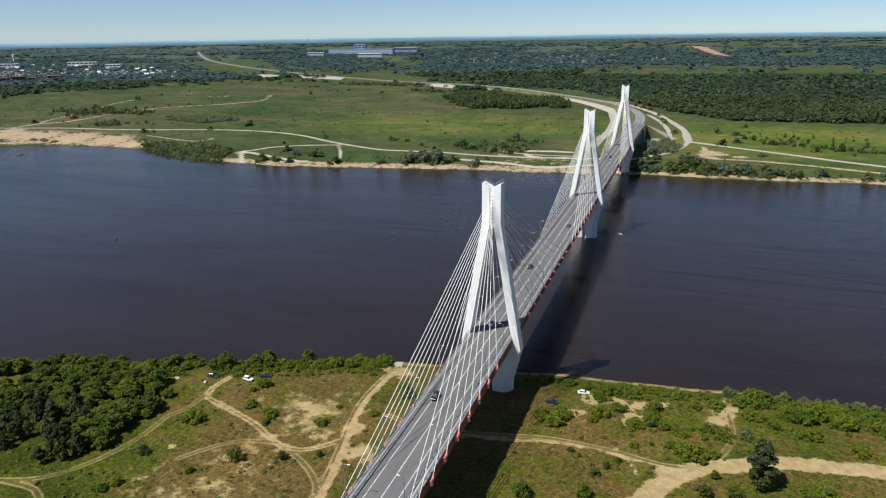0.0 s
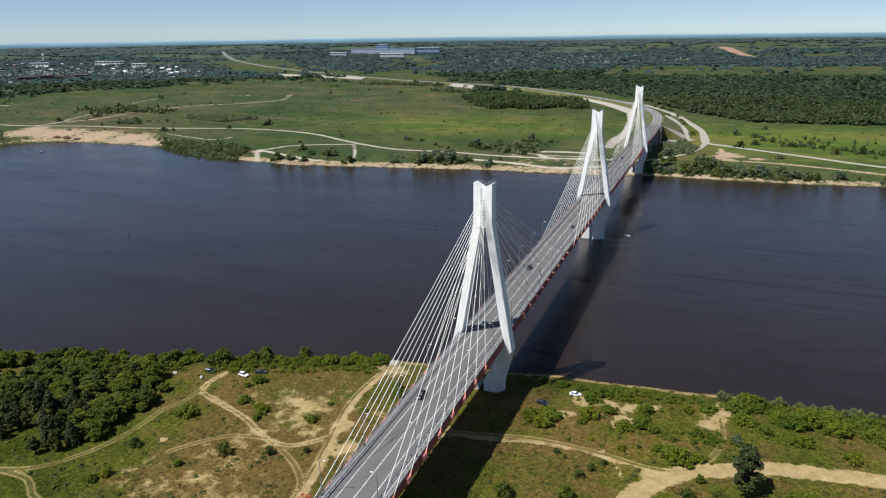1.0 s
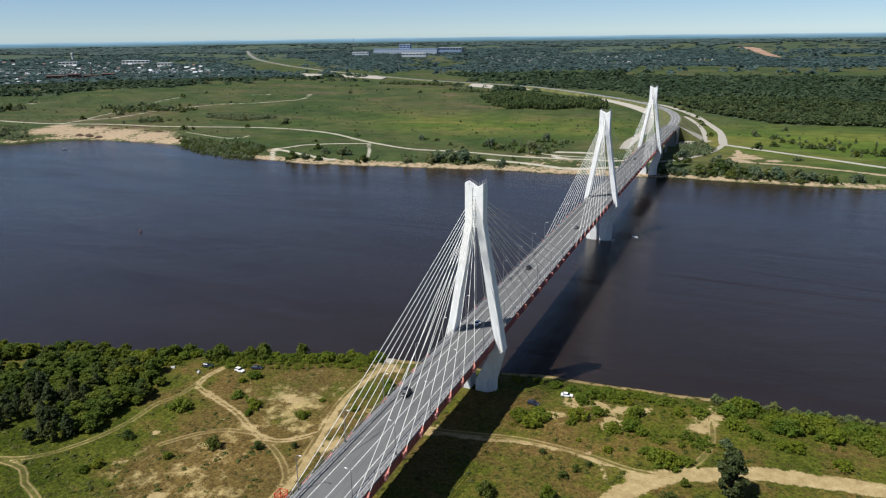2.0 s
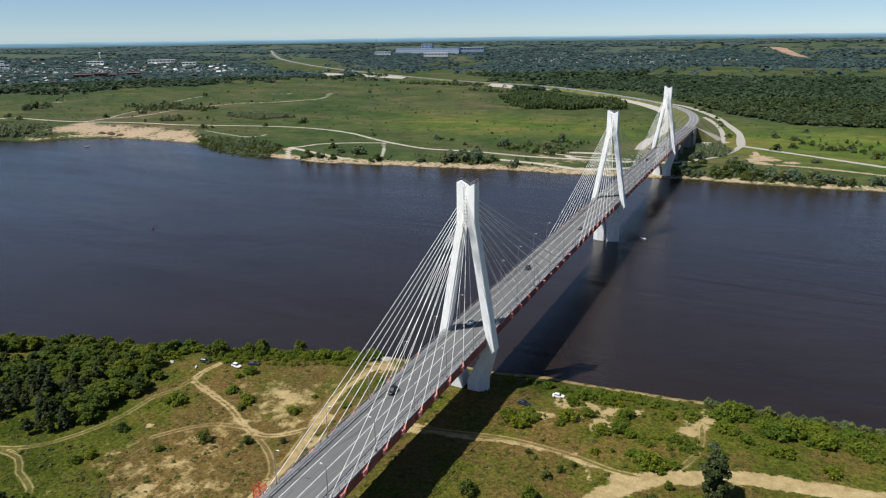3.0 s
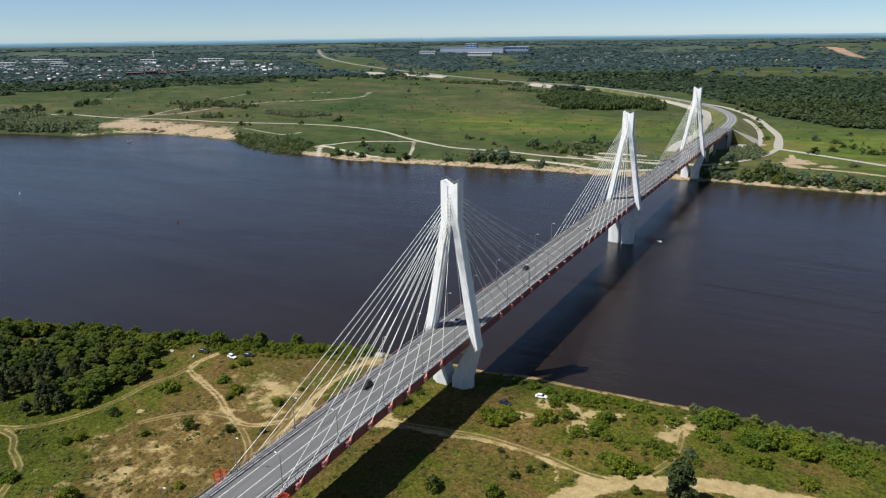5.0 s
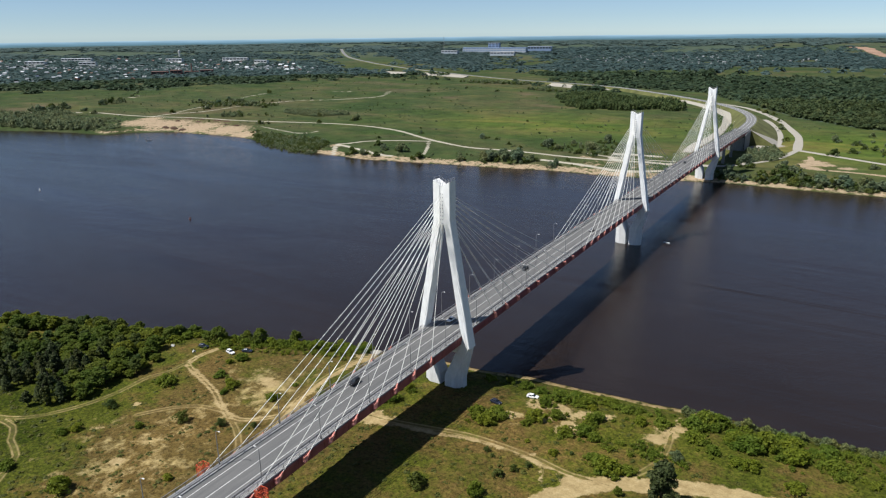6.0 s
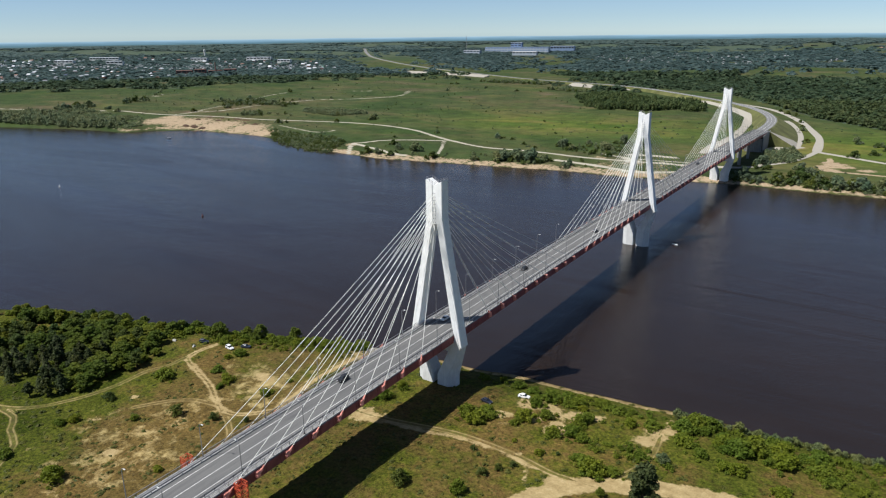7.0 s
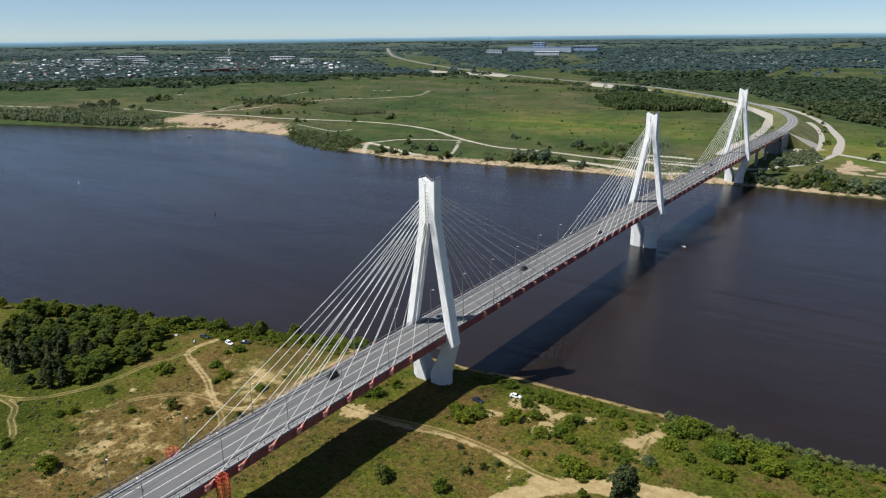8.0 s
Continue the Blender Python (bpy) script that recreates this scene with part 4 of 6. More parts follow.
def leaf_tris(centres, normals, size, rng, loose=0.25):
    """Three-cornered leaf sprays for what stands far off."""
    n = len(centres)
    nr = normals + rng.normal(0, loose, (n, 3))
    nr /= np.linalg.norm(nr, axis=1)[:, None] + 1e-9
    t = np.cross(nr, rng.normal(0, 1, (n, 3)))
    t /= np.linalg.norm(t, axis=1)[:, None] + 1e-9
    b = np.cross(nr, t)
    s = size * rng.uniform(0.65, 1.3, (n, 1))
    return np.stack([centres - t * s, centres + t * s * 0.55 - b * s * 0.85, centres + t * s * 0.55 + b * s * 0.85], 1).reshape(-1, 3)


def loose_tris(centres, normals, size, rng):
    """Leaf sprays that hang at all angles, for feathery crowns."""
    return leaf_tris(centres, normals, size, rng, 0.75)


def lumpy_crown(rng, lumps, n, leaf, width, z0, z1, top=0.5, lump=1.0, sprays=None):
    """Leaf sprays on the shells of many lumps that together make an uneven crown."""
    cs, rs = [], []
    for k in range(lumps):
        a, q = rng.uniform(0, 6.283), rng.uniform(0, 1) ** 0.6
        h = rng.uniform(0, 1)
        wide = width * (1 - abs(h - 0.42) ** 1.6 * (1.1 + top)) * 0.72
        cs.append((math.cos(a) * q * wide, math.sin(a) * q * wide, z0 + (z1 - z0) * (0.1 + 0.8 * h)))
        rs.append(width * rng.uniform(0.24, 0.46) * lump)
    cs, rs = np.array(cs), np.array(rs)
    pick = rng.randint(0, lumps, n)
    d = rng.normal(0, 1, (n, 3))
    d[:, 2] = d[:, 2] * 0.9 + 0.25
    d /= np.linalg.norm(d, axis=1)[:, None]
    c = cs[pick] + d * rs[pick][:, None] * rng.uniform(0.55, 1.1, (n, 1))
    c[:, 2] = np.maximum(c[:, 2], 0.15)
    return leaf_quads(c, d, leaf, rng) if sprays is None else sprays(c, d + (0, 0, 0.5), leaf, rng)


def pine_crown(rng, n, leaf, width, height):
    """Whorled boughs that shorten to the top."""
    out = []
    for k in range(26):
        h = k / 25
        z = height * (0.14 + 0.84 * h)
        r = width * (1 - h) ** 0.75 * rng.uniform(0.7, 1.15) + 0.25
        for j in range(6):
            a = rng.uniform(0, 6.283)
            m = max(4, int(n / 156))
            q = rng.uniform(0.25, 1, (m, 1)) ** 0.7
            c = np.column_stack([math.cos(a) * r * q, math.sin(a) * r * q, z + 0.25 * r * q * (0.4 - q)]) + rng.normal(0, 0.13 * r + 0.08, (m, 3))
            out.append(leaf_quads(c, np.tile([math.cos(a) * 0.4, math.sin(a) * 0.4, 0.9], (m, 1)), leaf, rng, 0.45))
    return np.concatenate(out)


def trunk_mesh(rng, height, radius, limbs=5, spread=1.6):
    s = Shape()
    lean = rng.uniform(-0.25, 0.25, 2)
    s.tube([(0, 0, -0.4), (lean[0] * 0.3, lean[1] * 0.3, height * 0.4), (lean[0], lean[1], height)], [radius * 1.3, radius, radius * 0.35], 7)
    for k in range(limbs):
        a, h = rng.uniform(0, 6.283), rng.uniform(0.25, 0.75) * height
        d = spread * rng.uniform(0.6, 1.1)
        s.tube([(0, 0, h), (math.cos(a) * d * 0.5, math.sin(a) * d * 0.5, h + d * 0.5), (math.cos(a) * d, math.sin(a) * d, h + d * 0.8)], [radius * 0.5, radius * 0.35, radius * 0.12], 5)
    return s.mesh("trunk", M_BARK)


def plant_kinds(name, label, category, group, crowns, trunks):
    """Prototype meshes of one kind of plant; the plants share them."""
    return dict(name=name, label=label, category=category, group=group, crowns=crowns, trunks=trunks)


def variants(n, make, mat, corners=4):
    return [array_mesh("crown", make(np.random.RandomState(100 + k)), mat, corners) for k in range(n)]


K_TREE = plant_kinds("broadleaf_tree", "leafy green broadleaf tree in the riverside grove", "tree", "grove trees",
                     variants(6, lambda r: lumpy_crown(r, 46, 2300, 0.38, 3.7, 0.7, 7.0, 0.5, 0.62, loose_tris), M_GROVE, 3), [trunk_mesh(np.random.RandomState(k), 6.0, 0.18) for k in range(3)])
K_DARK = plant_kinds("broadleaf_tree", "dark green broadleaf tree in the riverside grove", "tree", "grove trees",
                     variants(5, lambda r: lumpy_crown(r, 44, 2300, 0.38, 3.4, 1.0, 8.2, 0.3, 0.62, loose_tris), M_LEAF_DARK, 3), [trunk_mesh(np.random.RandomState(k + 9), 7.0, 0.2) for k in range(2)])
K_PINE = plant_kinds("pine_tree", "dark green pine tree on the river bank", "tree", "pine trees",
                     variants(2, lambda r: pine_crown(r, 1900, 0.40, 2.9, 8.6), M_PINE) + variants(4, lambda r: lumpy_crown(r, 40, 2000, 0.38, 3.2, 1.2, 8.4, 0.3, 0.6, loose_tris), M_PINE, 3), [trunk_mesh(np.random.RandomState(k + 20), 9.5, 0.2, 0) for k in range(2)])
K_BUSH = plant_kinds("bush", "rounded green bush growing on rough grass", "bush", "bank bushes",
                     variants(8, lambda r: lumpy_crown(r, 38, 1400, 0.30, 3.3, 0.1, 3.3, 0.5, 0.62, loose_tris), M_LEAF, 3), [trunk_mesh(np.random.RandomState(k + 30), 2.0, 0.08, 6, 1.4) for k in range(2)])
K_DARKBUSH = plant_kinds("bush", "dark green bush growing on dry grass", "bush", "bank bushes",
                         variants(3, lambda r: lumpy_crown(r, 24, 1200, 0.25, 3.2, 0.1, 3.7, 0.5, 0.75), M_LEAF_DARK), [trunk_mesh(np.random.RandomState(k + 40), 2.0, 0.08, 6, 1.4) for k in range(2)])
K_WILLOW = plant_kinds("willow_bush", "grey-green willow bush beside the river", "bush", "river willows",
                       variants(4, lambda r: lumpy_crown(r, 26, 1200, 0.26, 3.3, 0.2, 4.4, 0.5, 0.75), M_WILLOW), [trunk_mesh(np.random.RandomState(k + 50), 2.4, 0.1, 6, 1.4) for k in range(2)])
K_FARBUSH = plant_kinds("bush", "dark green bush on the far meadow", "bush", "meadow bushes",
                        variants(4, lambda r: lumpy_crown(r, 10, 360, 0.6, 3.2, 0.1, 4.2), M_LEAF_DARK), [trunk_mesh(np.random.RandomState(k + 60), 2.0, 0.08, 3, 1.4) for k in range(1)])
K_FARWILLOW = plant_kinds("willow_bush", "grey-green willow on the far river bank", "bush", "far bank willows",
                          variants(4, lambda r: lumpy_crown(r, 14, 520, 0.5, 3.2, 0.2, 4.8), M_FARWILLOW), [trunk_mesh(np.random.RandomState(k + 70), 2.4, 0.1, 3, 1.4) for k in range(1)])


def plant(kind, x, y, size, height=1.0, sink=0.1):
    """One plant at its place: trunk and crown under an empty."""
    ob = thing(kind["name"], kind["label"], kind["category"], kind["group"])
    part("trunk", kind["trunks"][RNG.randint(len(kind["trunks"]))], ob)
    part("crown", kind["crowns"][RNG.randint(len(kind["crowns"]))], ob)
    ob.matrix_world = pose(x, y, gz(x, y) - sink, 0, 0, RNG.uniform(0, 360)) @ Matrix.Diagonal((size, size, size * height, 1))
    return ob


def inside(x, y, poly):
    hit = False
    for (ax, ay), (bx, by) in zip(poly, poly[1:] + poly[:1]):
        if (ay > y) != (by > y) and x < (bx - ax) * (y - ay) / (by - ay) + ax:
            hit = not hit
    return hit


def spread(poly, step, rng):
    """Jittered grid points inside a polygon."""
    xs, ys = [p[0] for p in poly], [p[1] for p in poly]
    out = []
    for x in np.arange(min(xs), max(xs), step):
        for y in np.arange(min(ys), max(ys), step):
            q = (x + rng.uniform(-0.45, 0.45) * step, y + rng.uniform(-0.45, 0.45) * step)
            if inside(*q, poly):
                out.append(q)
    return out


def shore(x):
    return float(lerp_table(x, NEAR_SHORE))


# grove on the near bank
GROVE = [(-144, -93), (-117, -95), (-109, -82), (-107, -58), (-110, -46), (-125, -36), (-142, -28), (-170, -34), (-200, -48), (-196, -66), (-165, -86)]
for gx, gy in spread(GROVE, 4.7, np.random.RandomState(2)):
    if shore(gx) - gy < 4 or wobble(np.array(gx), np.array(gy), 8, 95) < -0.62 and gx < -112:
        continue
    pine_part = math.exp(-(math.hypot(gx + 132, gy + 86) / 21) ** 2)
    u = RNG.uniform()
    if u < pine_part * 0.8:
        plant(K_PINE, gx, gy, RNG.uniform(0.65, 1.05), 0.95)
    elif u < 0.16 + 0.26 * (gx < -128):
        plant(K_DARK, gx, gy, RNG.uniform(0.7, 1.15), RNG.uniform(0.6, 0.85))
    else:
        plant(K_TREE, gx, gy, 0.78 + 0.75 * RNG.uniform() ** 1.7, RNG.uniform(0.5, 0.75))
for gx in np.arange(-215, -122, 4.6):
    for row in range(4):
        if RNG.uniform() < 0.85 and not inside(gx, shore(gx) - 4 - 5 * row, GROVE):
            plant(K_BUSH if RNG.uniform() < 0.6 else K_TREE, gx + RNG.uniform(-2, 2), shore(gx) - 3.5 - 4.8 * row, RNG.uniform(0.75, 1.2), 0.75)
for k in range(14):
    gx = RNG.uniform(-245, -200)
    plant(K_BUSH if k % 3 else K_TREE, gx, shore(gx) - RNG.uniform(4, 22), RNG.uniform(0.8, 1.4))
# row along the water west of the bridge
for gx in np.arange(-104, -49, 3.9):
    for row in range(4):
        if RNG.uniform() < (0.92, 0.9, 0.75, 0.4)[row]:
            x = gx + RNG.uniform(-1.5, 1.5)
            plant(K_BUSH if RNG.uniform() < 0.9 else K_TREE, x, shore(x) - 3.0 - 4.6 * row + RNG.uniform(-1, 1), RNG.uniform(0.75, 1.2) * (1.0, 1.0, 0.9, 0.65)[row], 0.95)
NEAR_SHRUBS = []  # low shrubs joined into one thicket: x, y, radius
for k in range(230):
    x = RNG.uniform(-108, -46)
    NEAR_SHRUBS.append((x, shore(x) - RNG.uniform(2, 24), RNG.uniform(0.8, 2.0)))
BUSHES_WEST = [(-91, -57, 4.5), (-94, -78, 3.0), (-63, -72, 3.5), (-49, -67, 2.5), (-39, -62, 1.7), (-82, -27, 3.2), (-84, -32, 2.0), (-78, -42, 3.0), (-68, -46, 3.5), (-66, -51, 2.0), (-47, -45, 2.5),
               (-47, -33, 1.5), (-90, -94, 2.5), (-92, -98, 2.5), (-124, -28, 4.0), (-128, -32, 3.5), (-141, -31, 4.0), (-23, -64, 1.2), (-100, -19, 3.0), (-63, -116, 4.5), (-87, -118, 3.0),
               (-40, -96, 2.0), (-79, -100, 1.0), (-69, -122, 1.0), (-73, -82, 2.0)]
BUSHES_EAST = [(27, -61, 4.0), (76, -44, 3.5), (84, -42, 3.0), (108, -34, 4.5), (45, -44, 2.5), (48, -39, 2.0), (51, -35, 1.8), (36, -34, 1.5), (39, -36, 1.2), (55, -25, 2.0), (60, -22, 1.2), (65, -20, 1.2),
               (45, -23, 1.3), (73, -25, 4.5), (69, -23, 4.0), (78, -23, 3.0), (54, -13, 3.5), (59, -9, 4.0), (63, -10, 3.0), (28, -19, 4.5), (23, -17, 4.5), (29, -13, 4.0), (42, -9, 4.0)]
BUSHES_SHORE = [(47, -4, 3.0), (40, -14, 2.0), (49, -4, 2.0), (59, 0, 4.0), (60, 3, 3.0), (73, 8, 3.0), (80, 11, 3.5), (40, 2, 3.0), (43, 9, 4.0), (35, 12, 3.0), (28, 13, 3.0), (49, 11, 4.0), (53, 10, 4.0),
                (67, 15, 3.0), (60, 19, 2.5), (92, 18, 5.0), (95, 21, 5.0), (90, 13, 5.0), (108, 9, 5.5), (112, 13, 5.0), (119, 15, 5.0), (121, 9, 5.0)]
BUSHES_MEADOW = [(106, -2, 3.0), (110, -2, 3.5), (131, 10, 4.0), (98, 1, 3.0), (122, -7, 3.5), (-9, -23, 3.8), (-12, -26, 2.6), (92, 6, 4.0), (103, 12, 4.0), (116, 20, 4.0), (130, 18, 4.0), (-8, -13, 2.6), (-16, -24, 2.2), (-30, -14, 3.4), (-27, -18, 3.0), (-33, -34, 2.4), (-20, 6, 2.4), (14, 13, 2.0), (20, 16, 2.2)]
DARK_ONES = {(-94, -78), (-63, -72), (-49, -67), (-39, -62), (45, -44), (48, -39), (51, -35), (36, -34), (39, -36), (60, -22), (65, -20), (49, -4), (27, -61), (76, -44), (84, -42)}
for bx, by, br in BUSHES_WEST + BUSHES_EAST + BUSHES_SHORE + BUSHES_MEADOW:
    plant(K_DARKBUSH if (bx, by) in DARK_ONES else K_BUSH, bx, by, br / 3.1, RNG.uniform(0.7, 0.95))
    if (bx, by) not in DARK_ONES and br > 2.4:
        for k in range(int(br * 1.6)):
            a = RNG.uniform(0, 6.283)
            NEAR_SHRUBS.append((bx + math.cos(a) * br * RNG.uniform(0.7, 1.7), by + math.sin(a) * br * RNG.uniform(0.5, 1.2), RNG.uniform(0.6, 1.7)))
    if br > 3.9:  # large clumps are several shrubs grown together
        for k in range(2):
            a = RNG.uniform(0, 6.283)
            plant(K_BUSH, bx + math.cos(a) * br * 0.8, by + math.sin(a) * br * 0.6, br / 3.4 * RNG.uniform(0.45, 0.7), 0.85)
plant(K_DARK, -93, -121, 0.7, 0.7)
plant(K_TREE, -107, -17, 1.3, 0.8)
plant(K_TREE, -111, -19, 0.9, 0.8)
plant(K_BUSH, 43, -55, 0.95, 1.35)
plant(K_TREE, 79, -35, 0.45, 0.9)
plant(K_WILLOW, 89, -9, 0.95, 0.9)
K_BIGPINE = plant_kinds("pine_tree", "tall dark pine with uneven crown beside the sandy road", "tree", "pine trees",
                        [array_mesh("crown", lumpy_crown(np.random.RandomState(131), 52, 5200, 0.30, 3.7, 0.8, 10.2, 0.35, 0.58, loose_tris), M_PINE, 3)], [trunk_mesh(np.random.RandomState(22), 9.0, 0.25, 6, 2.0)])
plant(K_BIGPINE, 91, -35, 1.62, 0.92)
for gx in np.arange(84, 190, 2.9):
    x = gx + RNG.uniform(-1, 1)
    plant(K_WILLOW, x, shore(x) - RNG.uniform(4.5, 9), RNG.uniform(0.55, 1.05), RNG.uniform(0.75, 1.0))
    if RNG.uniform() < 0.65:
        plant(K_BUSH, x, shore(x) - RNG.uniform(11, 21), RNG.uniform(0.6, 1.1), 0.8)
for gx in np.arange(10, 86, 1.6):
    x = gx + RNG.uniform(-1.5, 1.5)
    NEAR_SHRUBS.append((x, shore(x) - RNG.uniform(10.5, 18), RNG.uniform(0.7, 2.0)))
for k in range(900):  # self-sown small shrubs
    x, y = RNG.uniform(20, 175), RNG.uniform(-14, 30)
    if shore(x) - y > 10 and line_distance(np.array(x), np.array(y), PALE_TRACKS[-1][1]) > 6 and not (74 < x < 92 and -3 < y < 16):
        if wobble(np.array(x), np.array(y), 9, 71) > 0.05 + 0.5 * (x < 62):
            NEAR_SHRUBS.append((x, y, RNG.uniform(0.6, 2.2)))

# far bank
FAR_BUSHES = [(-552, 647, 6), (-578, 590, 4), (-408, 508, 3), (-384, 571, 3), (-290, 567, 5), (-269, 567, 3), (-238, 537, 3), (-215, 520, 3), (-190, 542, 8), (-175, 532, 6), (-172, 576, 4), (-141, 549, 8), (-138, 598, 7),
              (-124, 511, 5), (-144, 514, 4), (-326, 441, 8), (-291, 417, 6), (-351, 442, 5), (-374, 462, 5), (-377, 400, 6), (-361, 402, 6), (-343, 403, 5), (-299, 405, 3), (-244, 421, 5)]
FAR_WILLOWS = [(-220, 434, 7), (-213, 445, 8), (-205, 457, 8), (-197, 461, 7), (-192, 468, 8), (-177, 450, 6), (-143, 455, 5), (-145, 430, 5), (68, 480, 8), (80, 473, 8), (61, 506, 7), (74, 458, 6), (46, 486, 5), (59, 468, 6),
               (106, 462, 8), (116, 462, 7), (99, 462, 5), (132, 464, 8), (97, 624, 6), (11, 452, 6), (15, 459, 6), (23, 455, 6), (10, 451, 5), (160, 470, 6), (180, 480, 7), (215, 478, 6)]
FAR_WILLOWS += [(48, 462, 7), (62, 488, 9), (80, 468, 9), (96, 466, 8), (112, 466, 9), (128, 468, 8), (27, 520, 8), (18, 486, 6), (-215, 444, 8), (-200, 448, 8), (-184, 448, 9), (-174, 458, 7), (23, 444, 4), (28, 456, 5), (33, 464, 5), (49, 461, 6), (56, 452, 5), (64, 483, 6), (60, 525, 6), (70, 502, 7), (79, 462, 6), (85, 456, 6), (97, 440, 6), (111, 442, 7), (116, 450, 7), (114, 488, 5), (140, 448, 7), (150, 456, 6)]
FAR_DARK = [(-32, 1018, 4), (-18, 990, 4), (-4, 973, 4), (26, 811, 4), (42, 714, 4), (12, 893, 4), (20, 850, 3), (92, 726, 6), (114, 708, 5), (113, 648, 5), (123, 682, 4), (133, 687, 4), (129, 788, 4), (134, 558, 4), (150, 640, 5), (170, 655, 5), (190, 600, 5), (215, 610, 6)]
FAR_LEFT = [(-1102, 467, 10), (-1118, 497, 10), (-1119, 520, 10), (-1120, 615, 10), (-1125, 637, 9), (-1113, 592, 8), (-974, 703, 7), (-929, 707, 7), (-951, 754, 7), (-850, 721, 8), (-804, 705, 7), (-872, 632, 5), (-545, 633, 6),
            (-1000, 502, 6), (-654, 544, 5), (-882, 567, 5), (-634, 654, 5), (-1053, 519, 6)]


THICKET = []  # shrubs too many to tell apart: x, y, radius, height
SHORE_SCRUB = []


for fx, fy, fn in ((-1105, 470, 16), (-1115, 505, 16), (-1122, 620, 10), (-1060, 455, 10), (-960, 705, 9), (-940, 745, 8), (-845, 720, 8)):
    for k in range(fn):
        THICKET.append((fx + RNG.uniform(-26, 26), fy + RNG.uniform(-14, 14), RNG.uniform(3.5, 6.5), RNG.uniform(4, 8.5), 1))


def clump(kind, x, y, r):
    """A thicket of several shrubs about r across its half, kept above the beach."""
    y = max(y, float(lerp_table(x, FAR_SHORE)) + 9 + 0.5 * r)
    plant(kind, x, y, r / 3.3, RNG.uniform(0.75, 1.0))
    for k in range(4):
        a = RNG.uniform(0, 6.283)
        q = r * RNG.uniform(0.35, 0.6)
        THICKET.append((x + math.cos(a) * r * 1.0, y + math.sin(a) * r * 1.0, q, q * 1.1))


for fx, fy, fr in FAR_BUSHES + FAR_DARK:
    clump(K_FARBUSH if RNG.uniform() < 0.6 else K_FARWILLOW, fx, fy, fr)
for fx, fy, fr in FAR_WILLOWS + FAR_LEFT:
    clump(K_FARWILLOW if RNG.uniform() < 0.7 else K_FARBUSH, fx, fy, fr)
for fx, fy in spread([(14, 528), (24, 560), (12, 610), (38, 650), (54, 590), (44, 556)], 5.5, RNG):
    THICKET.append((fx, fy, RNG.uniform(3, 5), RNG.uniform(3, 6), 1))
for fx in np.arange(-1290, -850, 4.8):
    y = float(lerp_table(fx, FAR_SHORE))
    for row in range(7 if fx < -1000 else 5):
        if RNG.uniform() < 0.8:
            THICKET.append((fx + RNG.uniform(-3, 3), y + 3 + row * 7 + RNG.uniform(-3, 3), RNG.uniform(4.0, 7.5), RNG.uniform(3.5, 9.5), 1))
for fx in np.arange(-560, -428, 3.6):
    y = float(lerp_table(fx, FAR_SHORE))
    for row in range(5):
        if RNG.uniform() < 0.85:
            THICKET.append((fx + RNG.uniform(-2, 2), y + 6 + row * 5 + RNG.uniform(-2, 2), RNG.uniform(2.2, 4.6), RNG.uniform(1.6, 4.2)))
for fx in np.arange(-390, 260, 3.5):  # thin growth above the far beach
    if not -110 < fx < 0 and RNG.uniform() < 0.35:
        q = RNG.uniform(0.8, 3.2)
        THICKET.append((fx, float(lerp_table(fx, FAR_SHORE)) + RNG.uniform(14, 48), q, q * 1.2))
for fx, fy in spread([(-715, 660), (-637, 645), (-601, 690), (-637, 722), (-745, 692)], 5.5, RNG):
    THICKET.append((fx, fy, RNG.uniform(3.0, 5.5), RNG.uniform(2.5, 5), 1))
for fx, fy in spread([(-960, 714), (-909, 650), (-858, 695), (-800, 720), (-800, 745), (-909, 745)], 8.0, RNG):
    THICKET.append((fx, fy, RNG.uniform(2.5, 5.0), RNG.uniform(3, 6)))
for fx, fy in spread([(-190, 520), (-110, 510), (-105, 610), (-150, 600)], 9.0, RNG):
    THICKET.append((fx, fy, RNG.uniform(1.5, 4.0), RNG.uniform(2, 5)))
for fx, fy in spread([(100, 690), (240, 560), (300, 560), (260, 700), (130, 740)], 22.0, RNG):
    THICKET.append((fx, fy, RNG.uniform(2.0, 4.5), RNG.uniform(2.5, 5)))
for fx in np.arange(18, 290, 4.2):  # willows above the beach beyond the bridge
    for row in range(4):
        if wobble(np.array(fx), np.array(row * 9.0), 12, 61) > 0.45:
            q = RNG.uniform(1.8, 4.6)
            THICKET.append((fx + RNG.uniform(-2, 2), float(lerp_table(fx, FAR_SHORE)) + 13 + row * 8 + RNG.uniform(-3, 3), q, q * RNG.uniform(0.8, 1.2), 1 if RNG.uniform() < 0.6 else 0))
for fx, fy in spread([(-1150, 345), (-1020, 291), (-904, 296), (-846, 322), (-824, 384), (-806, 415), (-915, 490), (-990, 480), (-1054, 490), (-1126, 462), (-1125, 399)], 7.6, RNG):
    if wobble(np.array(fx), np.array(fy), 16, 92) < -0.55 or fy < lerp_table(fx, FAR_SHORE) + 5:
        continue
    high = 4.2 + 3.4 * float(wobble(np.array(fx), np.array(fy), 45, 91))
    THICKET.append((fx, fy, RNG.uniform(4.0, 6.5), max(2.0, high * RNG.uniform(0.8, 1.2)), 1))
for fx, fy in spread([(-623, 494), (-531, 422), (-461, 399), (-425, 396), (-439, 455), (-478, 472), (-551, 481)], 5.5, RNG):
    THICKET.append((fx, fy, RNG.uniform(2.5, 4.6), RNG.uniform(2.0, 4.0), 1 if RNG.uniform() < 0.2 else 0))
